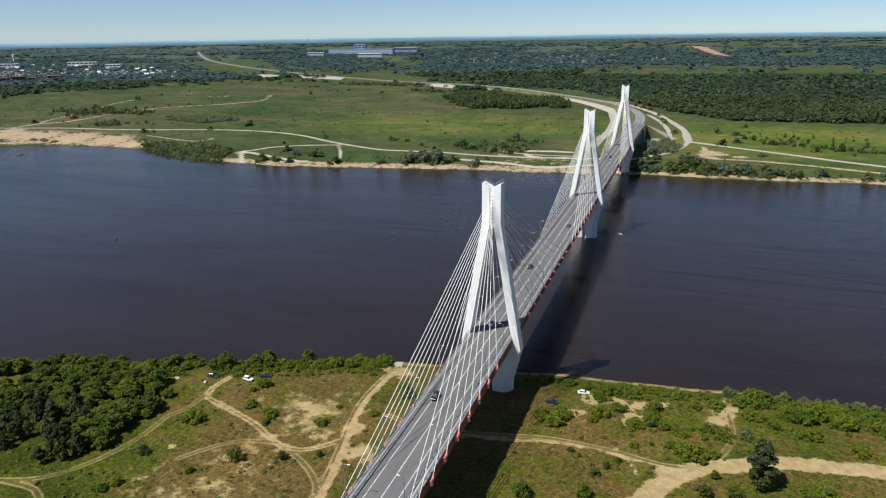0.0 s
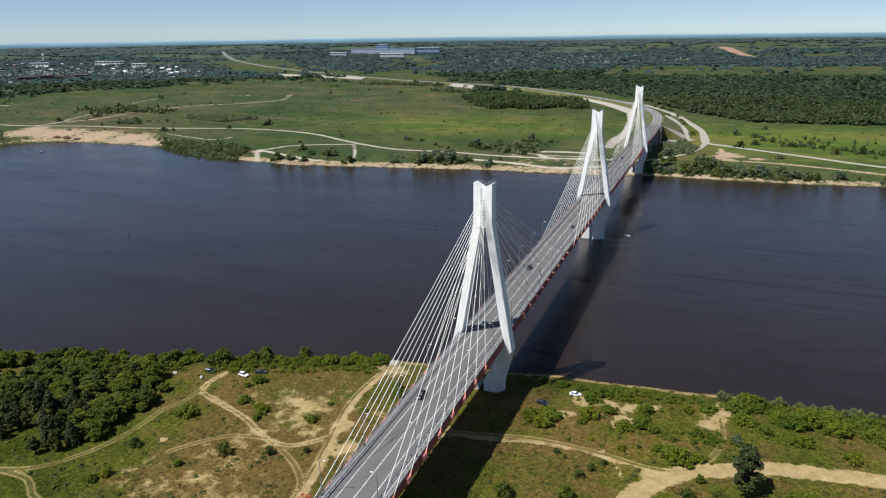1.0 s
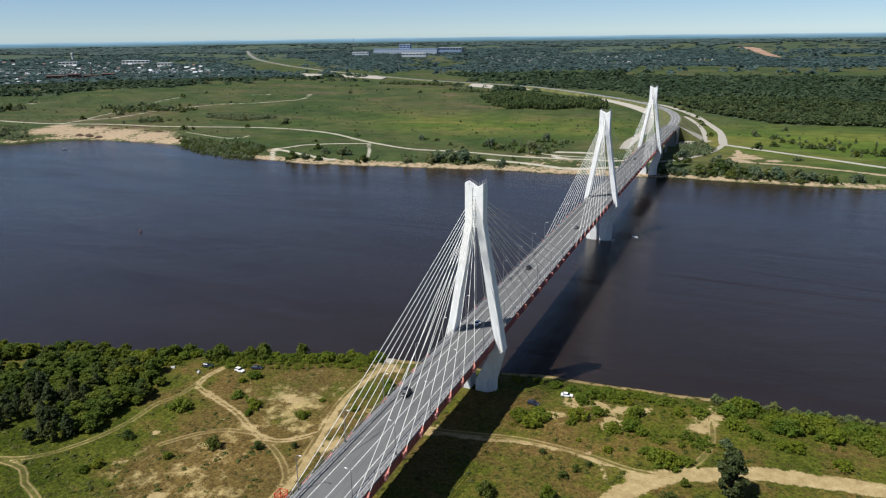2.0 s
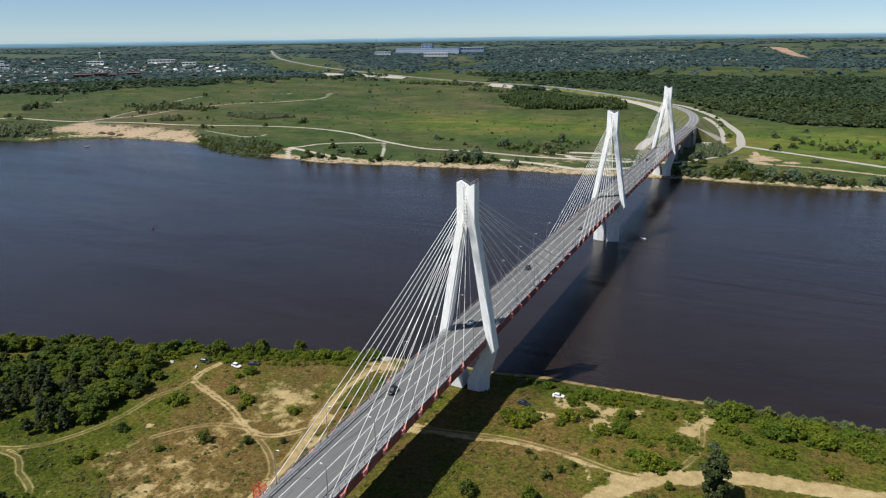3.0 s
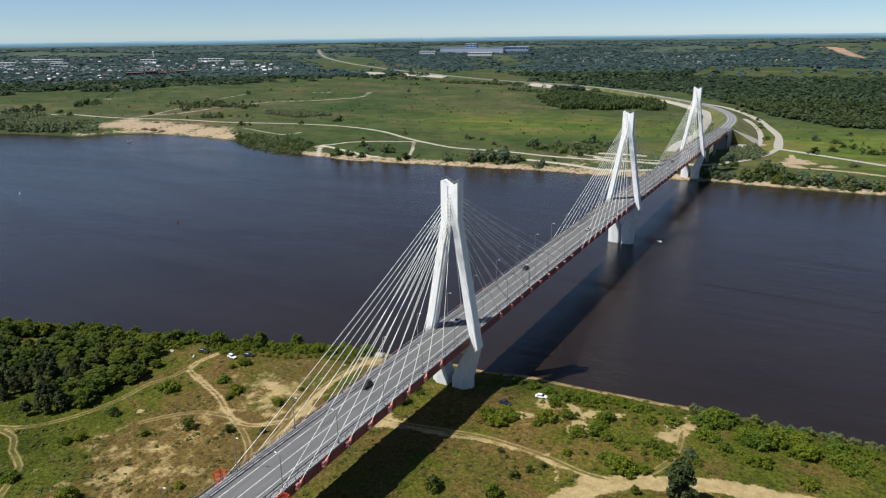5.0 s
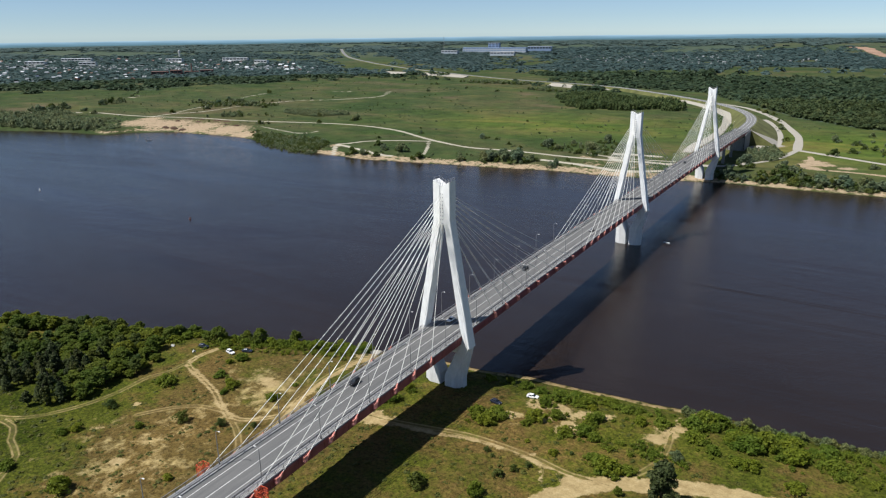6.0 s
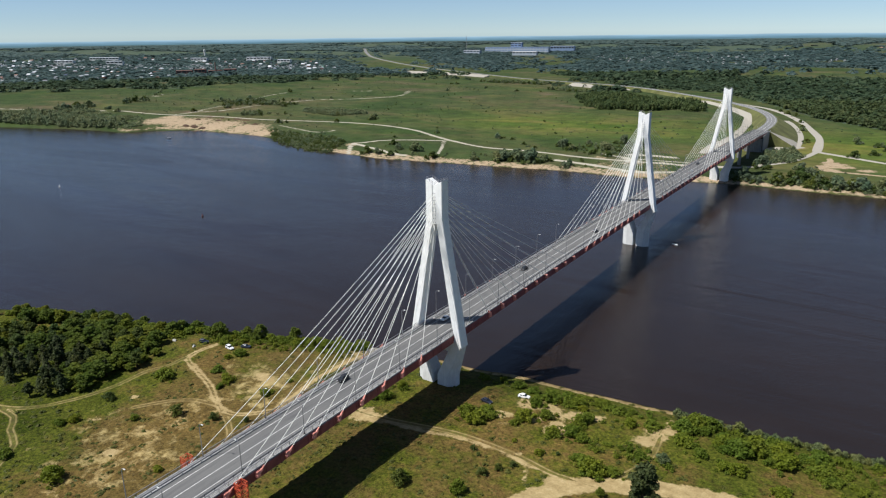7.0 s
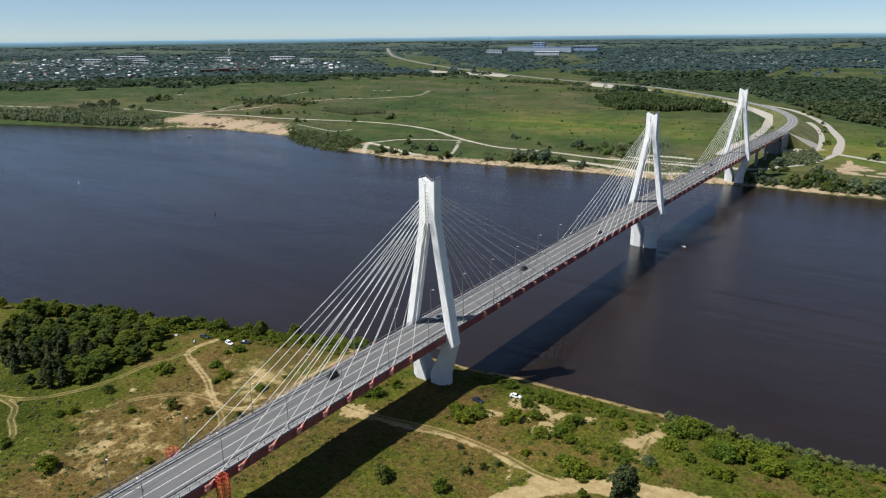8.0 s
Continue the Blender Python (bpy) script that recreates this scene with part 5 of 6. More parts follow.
for fx, fy in spread([(-772, 570), (-739, 590), (-780, 621)], 5.5, RNG) + [(-900, 748), (-888, 760), (-875, 771), (-865, 783), (-856, 794), (-840, 815), (-821, 845), (-745, 610), (-732, 616), (-719, 621), (-701, 616), (-783, 557), (-653, 546), (-640, 548)]:
    THICKET.append((fx, fy, RNG.uniform(3, 5.5), RNG.uniform(3.5, 6.5), 1 if RNG.uniform() < 0.5 else 0))
for (ax, ay), (bx, by), n in (((142, 649), (182, 639), 16), ((190, 626), (300, 590), 38)):  # hedges on the pasture
    for k in range(n):
        THICKET.append((ax + (bx - ax) * k / n + RNG.uniform(-2, 2), ay + (by - ay) * k / n + RNG.uniform(-4, 4), RNG.uniform(2.2, 4.2), RNG.uniform(2.5, 4.8)))
EDGE_ROW = [(-781, 1232), (-775, 1240), (-709, 1092), (-659, 1177), (-567, 1144), (-505, 1212), (-490, 1216), (-477, 1220), (-450, 1205), (-436, 1193), (-911, 1291), (-1022, 1341), (-1028, 1300), (-994, 908), (-1007, 991), (-1192, 715), (-1236, 756)]
for fx, fy in EDGE_ROW + spread([(-760, 1318), (-680, 1300), (-575, 1300), (-570, 1335), (-660, 1350), (-750, 1340)], 11.0, RNG) + spread([(-520, 1205), (-440, 1180), (-425, 1200), (-500, 1235)], 10.0, RNG):
    for k in range(3):
        THICKET.append((fx + RNG.uniform(-7, 7), fy + RNG.uniform(-5, 5), RNG.uniform(2.5, 6.0), RNG.uniform(2.5, 7.0), 1 if RNG.uniform() < 0.4 else 0))
for k in range(170):  # lone shrubs over the meadow
    q = RNG.uniform(0.8, 2.8)
    THICKET.append((RNG.uniform(-1250, -100), RNG.uniform(520, 1250), q, q * 1.1))


# ---- woods, thickets and tufts too many to count ----
def scattered(name, label, category, mat, pts, sizes, heights, templates, rng, lift=0.0):
    """One mesh of many leafy clumps, built from a few template clumps."""
    pts, sizes, heights = np.asarray(pts), np.asarray(sizes), np.asarray(heights)
    base = ground_z(pts[:, 0], pts[:, 1]) + lift
    pick = rng.randint(0, len(templates), len(pts))
    out = []
    for k, tpl in enumerate(templates):
        sel = pick == k
        a = rng.uniform(0, 6.283, sel.sum())
        c, s = np.cos(a)[:, None], np.sin(a)[:, None]
        x = (tpl[None, :, 0] * c - tpl[None, :, 1] * s) * sizes[sel][:, None] + pts[sel, 0][:, None]
        y = (tpl[None, :, 0] * s + tpl[None, :, 1] * c) * sizes[sel][:, None] + pts[sel, 1][:, None]
        z = tpl[None, :, 2] * heights[sel][:, None] + base[sel][:, None]
        out.append(np.stack([x, y, z], -1).reshape(-1, 3))
    me = array_mesh(name, np.concatenate(out), mat, 3)
    return tagged(new(name, me), label, category, kind="stuff")


def clump_template(rng, n, leaf):
    """A ragged dome of leaf sprays, unit radius and unit height."""
    d = rng.normal(0, 1, (n, 3))
    d[:, 2] = np.abs(d[:, 2]) * 1.25
    d /= np.linalg.norm(d, axis=1)[:, None]
    c = d * rng.uniform(0.75, 1.05, (n, 1))
    return leaf_tris(c, d + (0, 0, 0.4), leaf, rng, 0.25)


SCAR = [(30, 3150), (72, 2990), (104, 2760), (148, 2500)]  # bare earth among the woods


def dome_template(rng, rings=3, around=8, rough=0.28):
    """A lumpy low dome of canopy, unit radius and unit height, as loose three-cornered pieces."""
    h = np.linspace(0.0, 1.0, rings + 1)[:-1]
    pts = [[(math.cos(a) * math.cos(e * 1.45), math.sin(a) * math.cos(e * 1.45), math.sin(e * 1.45)) for a in np.arange(around) * 6.2832 / around + e * 2.1] for e in h]
    pts = [[tuple(np.array(p) * rng.uniform(1 - rough, 1 + rough)) for p in r] for r in pts]
    top = (rng.uniform(-0.2, 0.2), rng.uniform(-0.2, 0.2), rng.uniform(0.9, 1.1))
    out = []
    for lo, hi in zip(pts, pts[1:]):
        for k in range(around):
            j = (k + 1) % around
            out += [lo[k], lo[j], hi[j], lo[k], hi[j], hi[k]]
    for k in range(around):
        out += [pts[-1][k], pts[-1][(k + 1) % around], top]
    return np.array(out)


def build_far_woods():
    rng = np.random.RandomState(5)
    pts = []
    d = 880.0
    while d < 4330:
        step = 4.9 + 0.0047 * (d - 880) if d < 3330 else 16.5 + 0.004 * (d - 3330)
        for a in np.arange(radians(70), radians(163), step / d):
            q, w = rng.uniform(-0.75, 0.75), rng.uniform(-0.75, 0.75)
            pts.append((100 + d * math.cos(a) + q * step, -210 + d * math.sin(a) + w * step, step))
        d += step * 1.12
    p = np.array(pts)
    keep = rng.uniform(0, 1, len(p)) < wood_cover(p[:, 0], p[:, 1])
    keep &= line_distance(p[:, 0], p[:, 1], AXIS[DECK_END:]) > 26
    keep &= line_distance(p[:, 0], p[:, 1], [(-140, 1120), (-55, 1048), (-20, 985), (14, 897)]) > 12
    keep &= line_distance(p[:, 0], p[:, 1], SCAR) > 42
    town = inside_many(p[:, 0], p[:, 1], TOWN)
    keep &= ~(town & (rng.uniform(0, 1, len(p)) < 0.42))
    p = p[keep]
    dist = np.hypot(p[:, 0] - 100, p[:, 1] + 210)
    crown = [lumpy_crown(np.random.RandomState(k + 120), 9, 52, 0.27, 1.0, 0.1, 1.0, 0.4, 0.95, leaf_tris) for k in range(8)]
    fine = [clump_template(np.random.RandomState(k), 20, 0.47) for k in range(6)]
    dome = [dome_template(np.random.RandomState(k + 10), 2, 6) for k in range(8)]
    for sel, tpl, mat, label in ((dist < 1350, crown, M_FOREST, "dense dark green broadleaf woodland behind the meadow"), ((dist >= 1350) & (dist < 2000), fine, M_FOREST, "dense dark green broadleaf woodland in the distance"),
                                 ((dist >= 2000) & (dist < 3330), fine, M_HAZEWOOD, "distant woodland with blue haze in its leaf colour"), (dist >= 3330, dome, M_HAZEWOOD, "woodland towards the horizon with blue haze in its leaf colour")):
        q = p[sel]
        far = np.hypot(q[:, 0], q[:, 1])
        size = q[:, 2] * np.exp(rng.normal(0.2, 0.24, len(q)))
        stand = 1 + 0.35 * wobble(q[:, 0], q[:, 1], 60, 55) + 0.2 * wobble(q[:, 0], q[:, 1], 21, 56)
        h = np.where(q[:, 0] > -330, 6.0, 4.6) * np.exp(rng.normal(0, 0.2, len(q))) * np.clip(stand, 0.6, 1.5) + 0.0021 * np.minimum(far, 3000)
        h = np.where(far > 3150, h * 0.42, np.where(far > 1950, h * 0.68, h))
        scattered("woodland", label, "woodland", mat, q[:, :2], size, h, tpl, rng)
    w = np.array(spread(WOOD_MEADOW, 5.2, rng))
    edge = line_distance(w[:, 0], w[:, 1], WOOD_MEADOW + WOOD_MEADOW[:1])
    w = w[(line_distance(w[:, 0], w[:, 1], AXIS) > 30) & (edge + 13 * wobble(w[:, 0], w[:, 1], 13, 57) > 5)]
    high = 7.5 + 2.2 * wobble(w[:, 0], w[:, 1], 18, 58) + rng.uniform(-1.5, 3.0, len(w))
    scattered("woodland", "green broadleaf copse at the edge of the meadow", "woodland", M_COPSE, w, rng.uniform(3.4, 6.2, len(w)), np.maximum(high, 3.5), crown, rng)


build_far_woods()


def build_tufts():
    """Low scrub and tall weeds on the near bank."""
    rng = np.random.RandomState(8)
    n = 20000
    x, y = rng.uniform(-240, 200, n), rng.uniform(-150, 40, n)
    a = lerp_table(x, NEAR_SHORE) - y
    dense = 0.5 + 0.5 * wobble(x, y, 14, 31) + 0.3 * wobble(x, y, 5, 32)
    clear = np.full(n, 99.0)
    for pts in TRACKS:
        clear = np.minimum(clear, line_distance(x, y, pts) - 1.8)
    for half, pts in PALE_TRACKS:
        clear = np.minimum(clear, line_distance(x, y, pts) - half - 1.0)
    keep = (a > 2.0) & (rng.uniform(0, 1, n) < dense) & (clear > 0)
    pts = np.column_stack([x, y])[keep]
    tpl = [clump_template(np.random.RandomState(k + 40), 12, 0.5) for k in range(5)]
    s = 0.25 + rng.uniform(0, 1, len(pts)) ** 3 * 0.9
    scattered("scrub", "low olive-green scrub and weeds on the bank", "scrub", M_SCRUB, pts, s, s * rng.uniform(0.35, 0.7, len(pts)), tpl, rng, -0.05)
    # far meadow: rank grass and small shrubs
    n = 3600
    x, y = rng.uniform(-1300, 260, n), rng.uniform(395, 1250, n)
    b = y - lerp_table(x, FAR_SHORE)
    dense = 0.32 + 0.55 * wobble(x, y, 70, 33) + 0.4 * wobble(x, y, 18, 34)
    dense = np.where(b < 110, dense + 0.25, dense)
    clear = np.full(n, 99.0)
    for half, pts in FAR_PALE:
        clear = np.minimum(clear, line_distance(x, y, pts) - half - 2.0)
    for cx, cy, r in FAR_SAND:
        clear = np.minimum(clear, np.hypot(x - cx, y - cy) - r)
    keep = (b > 14) & (rng.uniform(0, 1, n) < dense) & (clear > 0) & (line_distance(x, y, AXIS) > 16)
    keep &= line_distance(x, y, [(14, 897), (52, 746), (60, 645), (219, 540), (420, 490)]) > 9
    pts = np.column_stack([x, y])[keep]
    s = rng.uniform(0.5, 2.2, len(pts))
    scattered("scrub", "scattered low shrubs over the far meadow", "scrub", M_FOREST, pts, s, s * rng.uniform(0.5, 0.9, len(pts)), tpl, rng, -0.05)


build_tufts()


def build_thickets():
    rng = np.random.RandomState(14)
    t = np.array([(*q, 0)[:5] for q in THICKET])
    tpl = [lumpy_crown(np.random.RandomState(k + 80), 12, 120, 0.19, 1.0, 0.05, 1.0, 0.4, 0.8, leaf_tris) for k in range(6)]
    pale = rng.uniform(0, 1, len(t)) < 0.45
    pale |= t[:, 4] > 0
    for sel, mat, label in ((pale, M_FARWILLOW, "grey-green willow thicket on the far bank"), (~pale, M_LEAF_DARK, "dark green thicket on the far bank")):
        scattered("thicket", label, "thicket", mat, t[sel, :2], t[sel, 2], t[sel, 3], tpl, rng, -0.1)
    q = np.array(NEAR_SHRUBS)
    tpl = [lumpy_crown(np.random.RandomState(k + 90), 14, 190, 0.135, 1.0, 0.05, 1.0, 0.4, 0.8, loose_tris) for k in range(6)]
    scattered("thicket", "bright green low shrubs on the near bank", "thicket", M_LEAF, q[:, :2], q[:, 2], q[:, 2] * rng.uniform(0.7, 1.1, len(q)), tpl, rng, -0.1)


build_thickets()


# ---- buildings in the distance ----
WALLS = [plain("house_wall_" + n, c, 0.8, vary=0.15) for n, c in (("white", (0.64, 0.63, 0.61)), ("cream", (0.55, 0.48, 0.36)), ("brick", (0.30, 0.15, 0.10)), ("timber", (0.22, 0.16, 0.11)))]
ROOFS = [plain("house_roof_" + n, c, 0.5, vary=0.2) for n, c in (("pale_metal", (0.58, 0.60, 0.62)), ("grey_slate", (0.34, 0.35, 0.36)), ("rust", (0.24, 0.11, 0.085)), ("green", (0.10, 0.20, 0.16)), ("blue", (0.17, 0.20, 0.27)), ("brown", (0.20, 0.11, 0.08)))]
M_FACTORY = plain("factory_white_panel", (0.36, 0.40, 0.45), 0.6, vary=0.12)
M_FACTORY_BLUE = plain("factory_blue_panel", (0.20, 0.27, 0.40), 0.5, vary=0.15)
M_BRICK_OLD = plain("old_brick", (0.20, 0.10, 0.085), 0.85, vary=0.35)


def house(w, d, h, wall, roof, label):
    ob = thing("house", label, "house", "town houses")
    part("wall", Shape().box(-w / 2, w / 2, -d / 2, d / 2, -4.0, h).mesh("wall", wall), ob)
    e, r = 0.5, d * 0.38
    part("roof", Shape().loft([[(x, -d / 2 - e, h - 0.1), (x, d / 2 + e, h - 0.1), (x, 0.0, h + r)] for x in (-w / 2 - e, w / 2 + e)]).mesh("roof", roof), ob)
    part("chimney", Shape().box(w * 0.18, w * 0.18 + 0.7, d * 0.08, d * 0.08 + 0.7, h + r * 0.3, h + r + 0.8).mesh("chimney", M_BRICK_OLD), ob)
    pane = Shape().box(-0.5, 0.5, -0.04, 0.02, 1.0, 2.4).mesh("window", M_GLASS)
    for x in np.arange(-w / 2 + 1.4, w / 2 - 0.8, 2.4):
        part("window", pane, ob, m=pose(x, -d / 2, 0))
    return ob


def build_town():
    rng = np.random.RandomState(17)
    protos = []
    for k, (w, d, h, a, b, label) in enumerate(((11, 8, 3.4, 0, 0, "white house with pale metal gabled roof"), (9, 8, 3.2, 1, 1, "cream house with grey gabled roof"), (10, 7, 3.0, 3, 2, "timber house with rust-red gabled roof"),
                                                (12, 9, 5.6, 2, 0, "two-storey brick house with pale metal roof"), (9, 7, 3.0, 0, 4, "white house with blue metal roof"), (13, 9, 5.5, 0, 5, "white two-storey house with brown roof"), (8, 7, 3.0, 3, 3, "timber house with green roof"))):
        ob = house(w, d, h, WALLS[a], ROOFS[b], label)
        protos.append(ob)
    spots = [q for q in spread(TOWN, 58.0, rng) if wobble(np.array(q[0]), np.array(q[1]), 150, 41) > -0.45]
    rng.shuffle(spots)
    spots = spots[:280]
    for k, (x, y) in enumerate(spots):
        m = pose(x, y, gz(x, y) + 1.2, 0, 0, rng.choice([20, 110]) + rng.uniform(-12, 12)) @ Matrix.Scale(rng.uniform(0.8, 1.15), 4)
        p = protos[rng.choice(7, p=[0.27, 0.18, 0.1, 0.15, 0.1, 0.12, 0.08])]
        if k < 7:
            protos[k].matrix_world = m
        else:
            copy_thing(p, m)


build_town()


def long_building(name, label, category, x, y, turn, w, d, h, wall, roof, bands=2, band_mat=None, lift=0.0):
    ob = thing(name, label, category, at=(x, y, gz(x, y) + lift), turn=turn)
    part("wall", Shape().box(-w / 2, w / 2, -d / 2, d / 2, -4, h).mesh("wall", wall), ob)
    part("roof", Shape().loft([[(t, -d / 2 - 0.6, h), (t, d / 2 + 0.6, h), (t, d / 2 + 0.6, h + 0.5), (t, 0, h + 1.4), (t, -d / 2 - 0.6, h + 0.5)] for t in (-w / 2 - 0.6, w / 2 + 0.6)]).mesh("roof", roof), ob)
    for k in range(bands):
        z = h * (k + 0.45) / bands
        n = max(3, int(w / 12))
        for j in range(n):
            a = -w / 2 + w * (j + 0.12) / n
            part("window", Shape().box(a, a + w / n * 0.76, -d / 2 - 0.15, -d / 2 + 0.1, z, z + h / bands * 0.4).mesh("window", band_mat or M_GLASS), ob)
    return ob


long_building("factory", "long white and blue factory hall far beyond the river", "factory", -1262, 2480, 12, 270, 40, 17, M_FACTORY, M_FACTORY_BLUE, 2, M_FACTORY_BLUE, 6)
long_building("factory_tower", "blue panelled factory block taller than the hall", "factory", -1275, 2500, 12, 46, 30, 34, M_FACTORY_BLUE, M_FACTORY, 4, None, 6)
long_building("factory_hall", "low white workshop hall before the factory", "factory", -1135, 2300, 12, 95, 26, 9, M_FACTORY, WALLS[0], 1, M_GLASS, 8)
long_building("factory_hall", "pale blue factory hall beside the main works", "factory", -1120, 2620, 12, 100, 30, 15, M_FACTORY_BLUE, M_FACTORY, 1, None, 8)
long_building("factory_hall", "low white store beside the factory yard", "factory", -1390, 2330, 8, 70, 22, 8, M_FACTORY, ROOFS[0], 1, None, 8)
for n, (tx, ty, ta, tw) in enumerate(((-1890, 1640, 24, 95), (-2370, 1330, 30, 110), (-2050, 1500, 26, 60), (-2150, 1230, 35, 55), (-1720, 1600, 20, 48), (-2320, 1150, 28, 70))):
    long_building("warehouse", "long white warehouse among the town trees", "warehouse", tx, ty, ta, tw, 17, 9, WALLS[0], ROOFS[0], 1, None, 5)
for bx, by, bw, bd, bh in ((-1630, 1116, 44, 18, 9), (-1597, 1146, 30, 24, 12), (-1566, 1174, 38, 16, 8), (-1534, 1202, 34, 22, 11)):
    long_building("brick_works", "derelict red-brick workshop block at the meadow edge", "factory", bx, by, 42, bw, bd, bh, M_BRICK_OLD, ROOFS[5], 1, None, 2)
chimney = thing("factory_chimney", "tall red-brick factory chimney", "chimney", at=(-1560, 1170, gz(-1560, 1170)))
part("shaft", Shape().tube([(0, 0, -2), (0, 0, 15), (0, 0, 33)], [2.0, 1.6, 1.2], 10).mesh("shaft", M_BRICK_OLD), chimney)
part("rim", Shape().tube([(0, 0, 32.2), (0, 0, 33.2)], 1.5, 10).mesh("rim", M_BRICK_OLD), chimney)
tower = thing("water_tower", "white cylindrical water tower above the town", "water tower", at=(-2268, 1697, gz(-2268, 1697)))
part("shaft", Shape().tube([(0, 0, -2), (0, 0, 22)], 3.0, 14).mesh("shaft", WALLS[0]), tower)
part("tank", Shape().tube([(0, 0, 20), (0, 0, 21.5), (0, 0, 29), (0, 0, 30.5)], [3.0, 4.3, 4.3, 1.0], 14).mesh("tank", WALLS[0]), tower)


def mast(x, y, h):
    ob = thing("radio_mast", "thin lattice radio mast on the horizon", "mast", "radio masts", at=(x, y, gz(x, y)))
    for a in range(3):
        c, s = math.cos(a * 2.094), math.sin(a * 2.094)
        part("leg", Shape().tube([(2.4 * c, 2.4 * s, 0), (0.4 * c, 0.4 * s, h)], 0.28, 4).mesh("leg", M_RAIL), ob)


mast(-1560, 2560, 62)
mast(300, 2700, 30)


M_SHED = plain("weathered_shed_boards", (0.34, 0.35, 0.34), 0.85, vary=0.3)


def build_allotments():
    """Small garden houses scattered among orchard trees."""
    rng = np.random.RandomState(23)
    s = {0: Shape(), 1: Shape()}
    for k in range(760):
        a, r = rng.uniform(0, 6.283), math.sqrt(rng.uniform())
        x, y = (-450 + 400 * r * math.cos(a), 2330 + 250 * r * math.sin(a)) if k < 230 else (-1980 + 600 * r * math.cos(a) + 250 * r * math.sin(a), 1230 + 230 * r * math.sin(a) + 250 * r * math.cos(a))
        z = gz(x, y) + 1.3
        m = pose(x, y, z, 0, 0, rng.uniform(0, 180))
        w = rng.uniform(3, 5.5)
        s[0].box(-w / 2, w / 2, -2.0, 2.0, -4, 2.8, m)
        s[1].loft([[(t, -2.4, 2.7), (t, 2.4, 2.7), (t, 0, 4.4)] for t in (-w / 2 - 0.4, w / 2 + 0.4)], m)
    ob = tagged(thing("garden_sheds", "tiny pale garden sheds among far orchards and town", "sheds"), kind="stuff")
    part("wall", s[0].mesh("wall", M_SHED), ob)
    part("roof", s[1].mesh("roof", ROOFS[1]), ob)


build_allotments()


def earth_bank(label, pts, depth, rise):
    """A bare sandy slope that rises away from the river."""
    rings = []
    for k, (x, y) in enumerate(smooth_line(pts, 14.0)):
        g, up = gz(x, y), rise * (1 + 0.18 * math.sin(k * 0.9) + 0.1 * math.sin(k * 2.3))
        rings.append([(x, y, g - 1.0), (x, y, g + 0.3), (x, y + depth, gz(x, y + depth) + up), (x, y + depth, g - 1.0)])
    tagged(new("embankment", Shape().loft(rings).mesh("embankment", M_GRAVEL)), label, "embankment", kind="structure")


earth_bank("pale bare sandy bank below the highway", [(-1105, 1458), (-1019, 1461), (-923, 1456), (-814, 1431)], 30, 4.0)
earth_bank("pale bare sandy bank near the wood", [(-520, 1306), (-468, 1288), (-418, 1262), (-375, 1257), (-335, 1275)], 26, 4.0)


def red_cut():
    """A scar of reddish earth in the far forest."""
    m = plain("red_earth", (0.36, 0.23, 0.155), 0.95, vary=0.35, grain=0.3, big=0.03)
    rng = np.random.RandomState(3)
    rings = []
    line = smooth_line(SCAR, 25.0)
    for k, (x, y) in enumerate(line):
        w = (30 - 16 * k / len(line)) * rng.uniform(0.75, 1.2)
        rings.append([(x - w, y, gz(x - w, y) - 4), (x + w, y, gz(x + w, y) - 4), (x + w, y, gz(x + w, y) + 1.5), (x - w, y, gz(x - w, y) + 1.5)])
    tagged(new("earth_scar", Shape().loft(rings).mesh("earth_scar", m)), "bare reddish earth scar in the far forest", "quarry", kind="structure")


red_cut()


# ---- vehicles ----
def car_paint(name, c):
    m = Nodes(name, 0.28, 0.0, 0.5)
    m.color(m.ramp(m.noise(3.0, 4), (0.3, tuple(v * 0.9 for v in c)), (0.7, c)))
    return m.mat


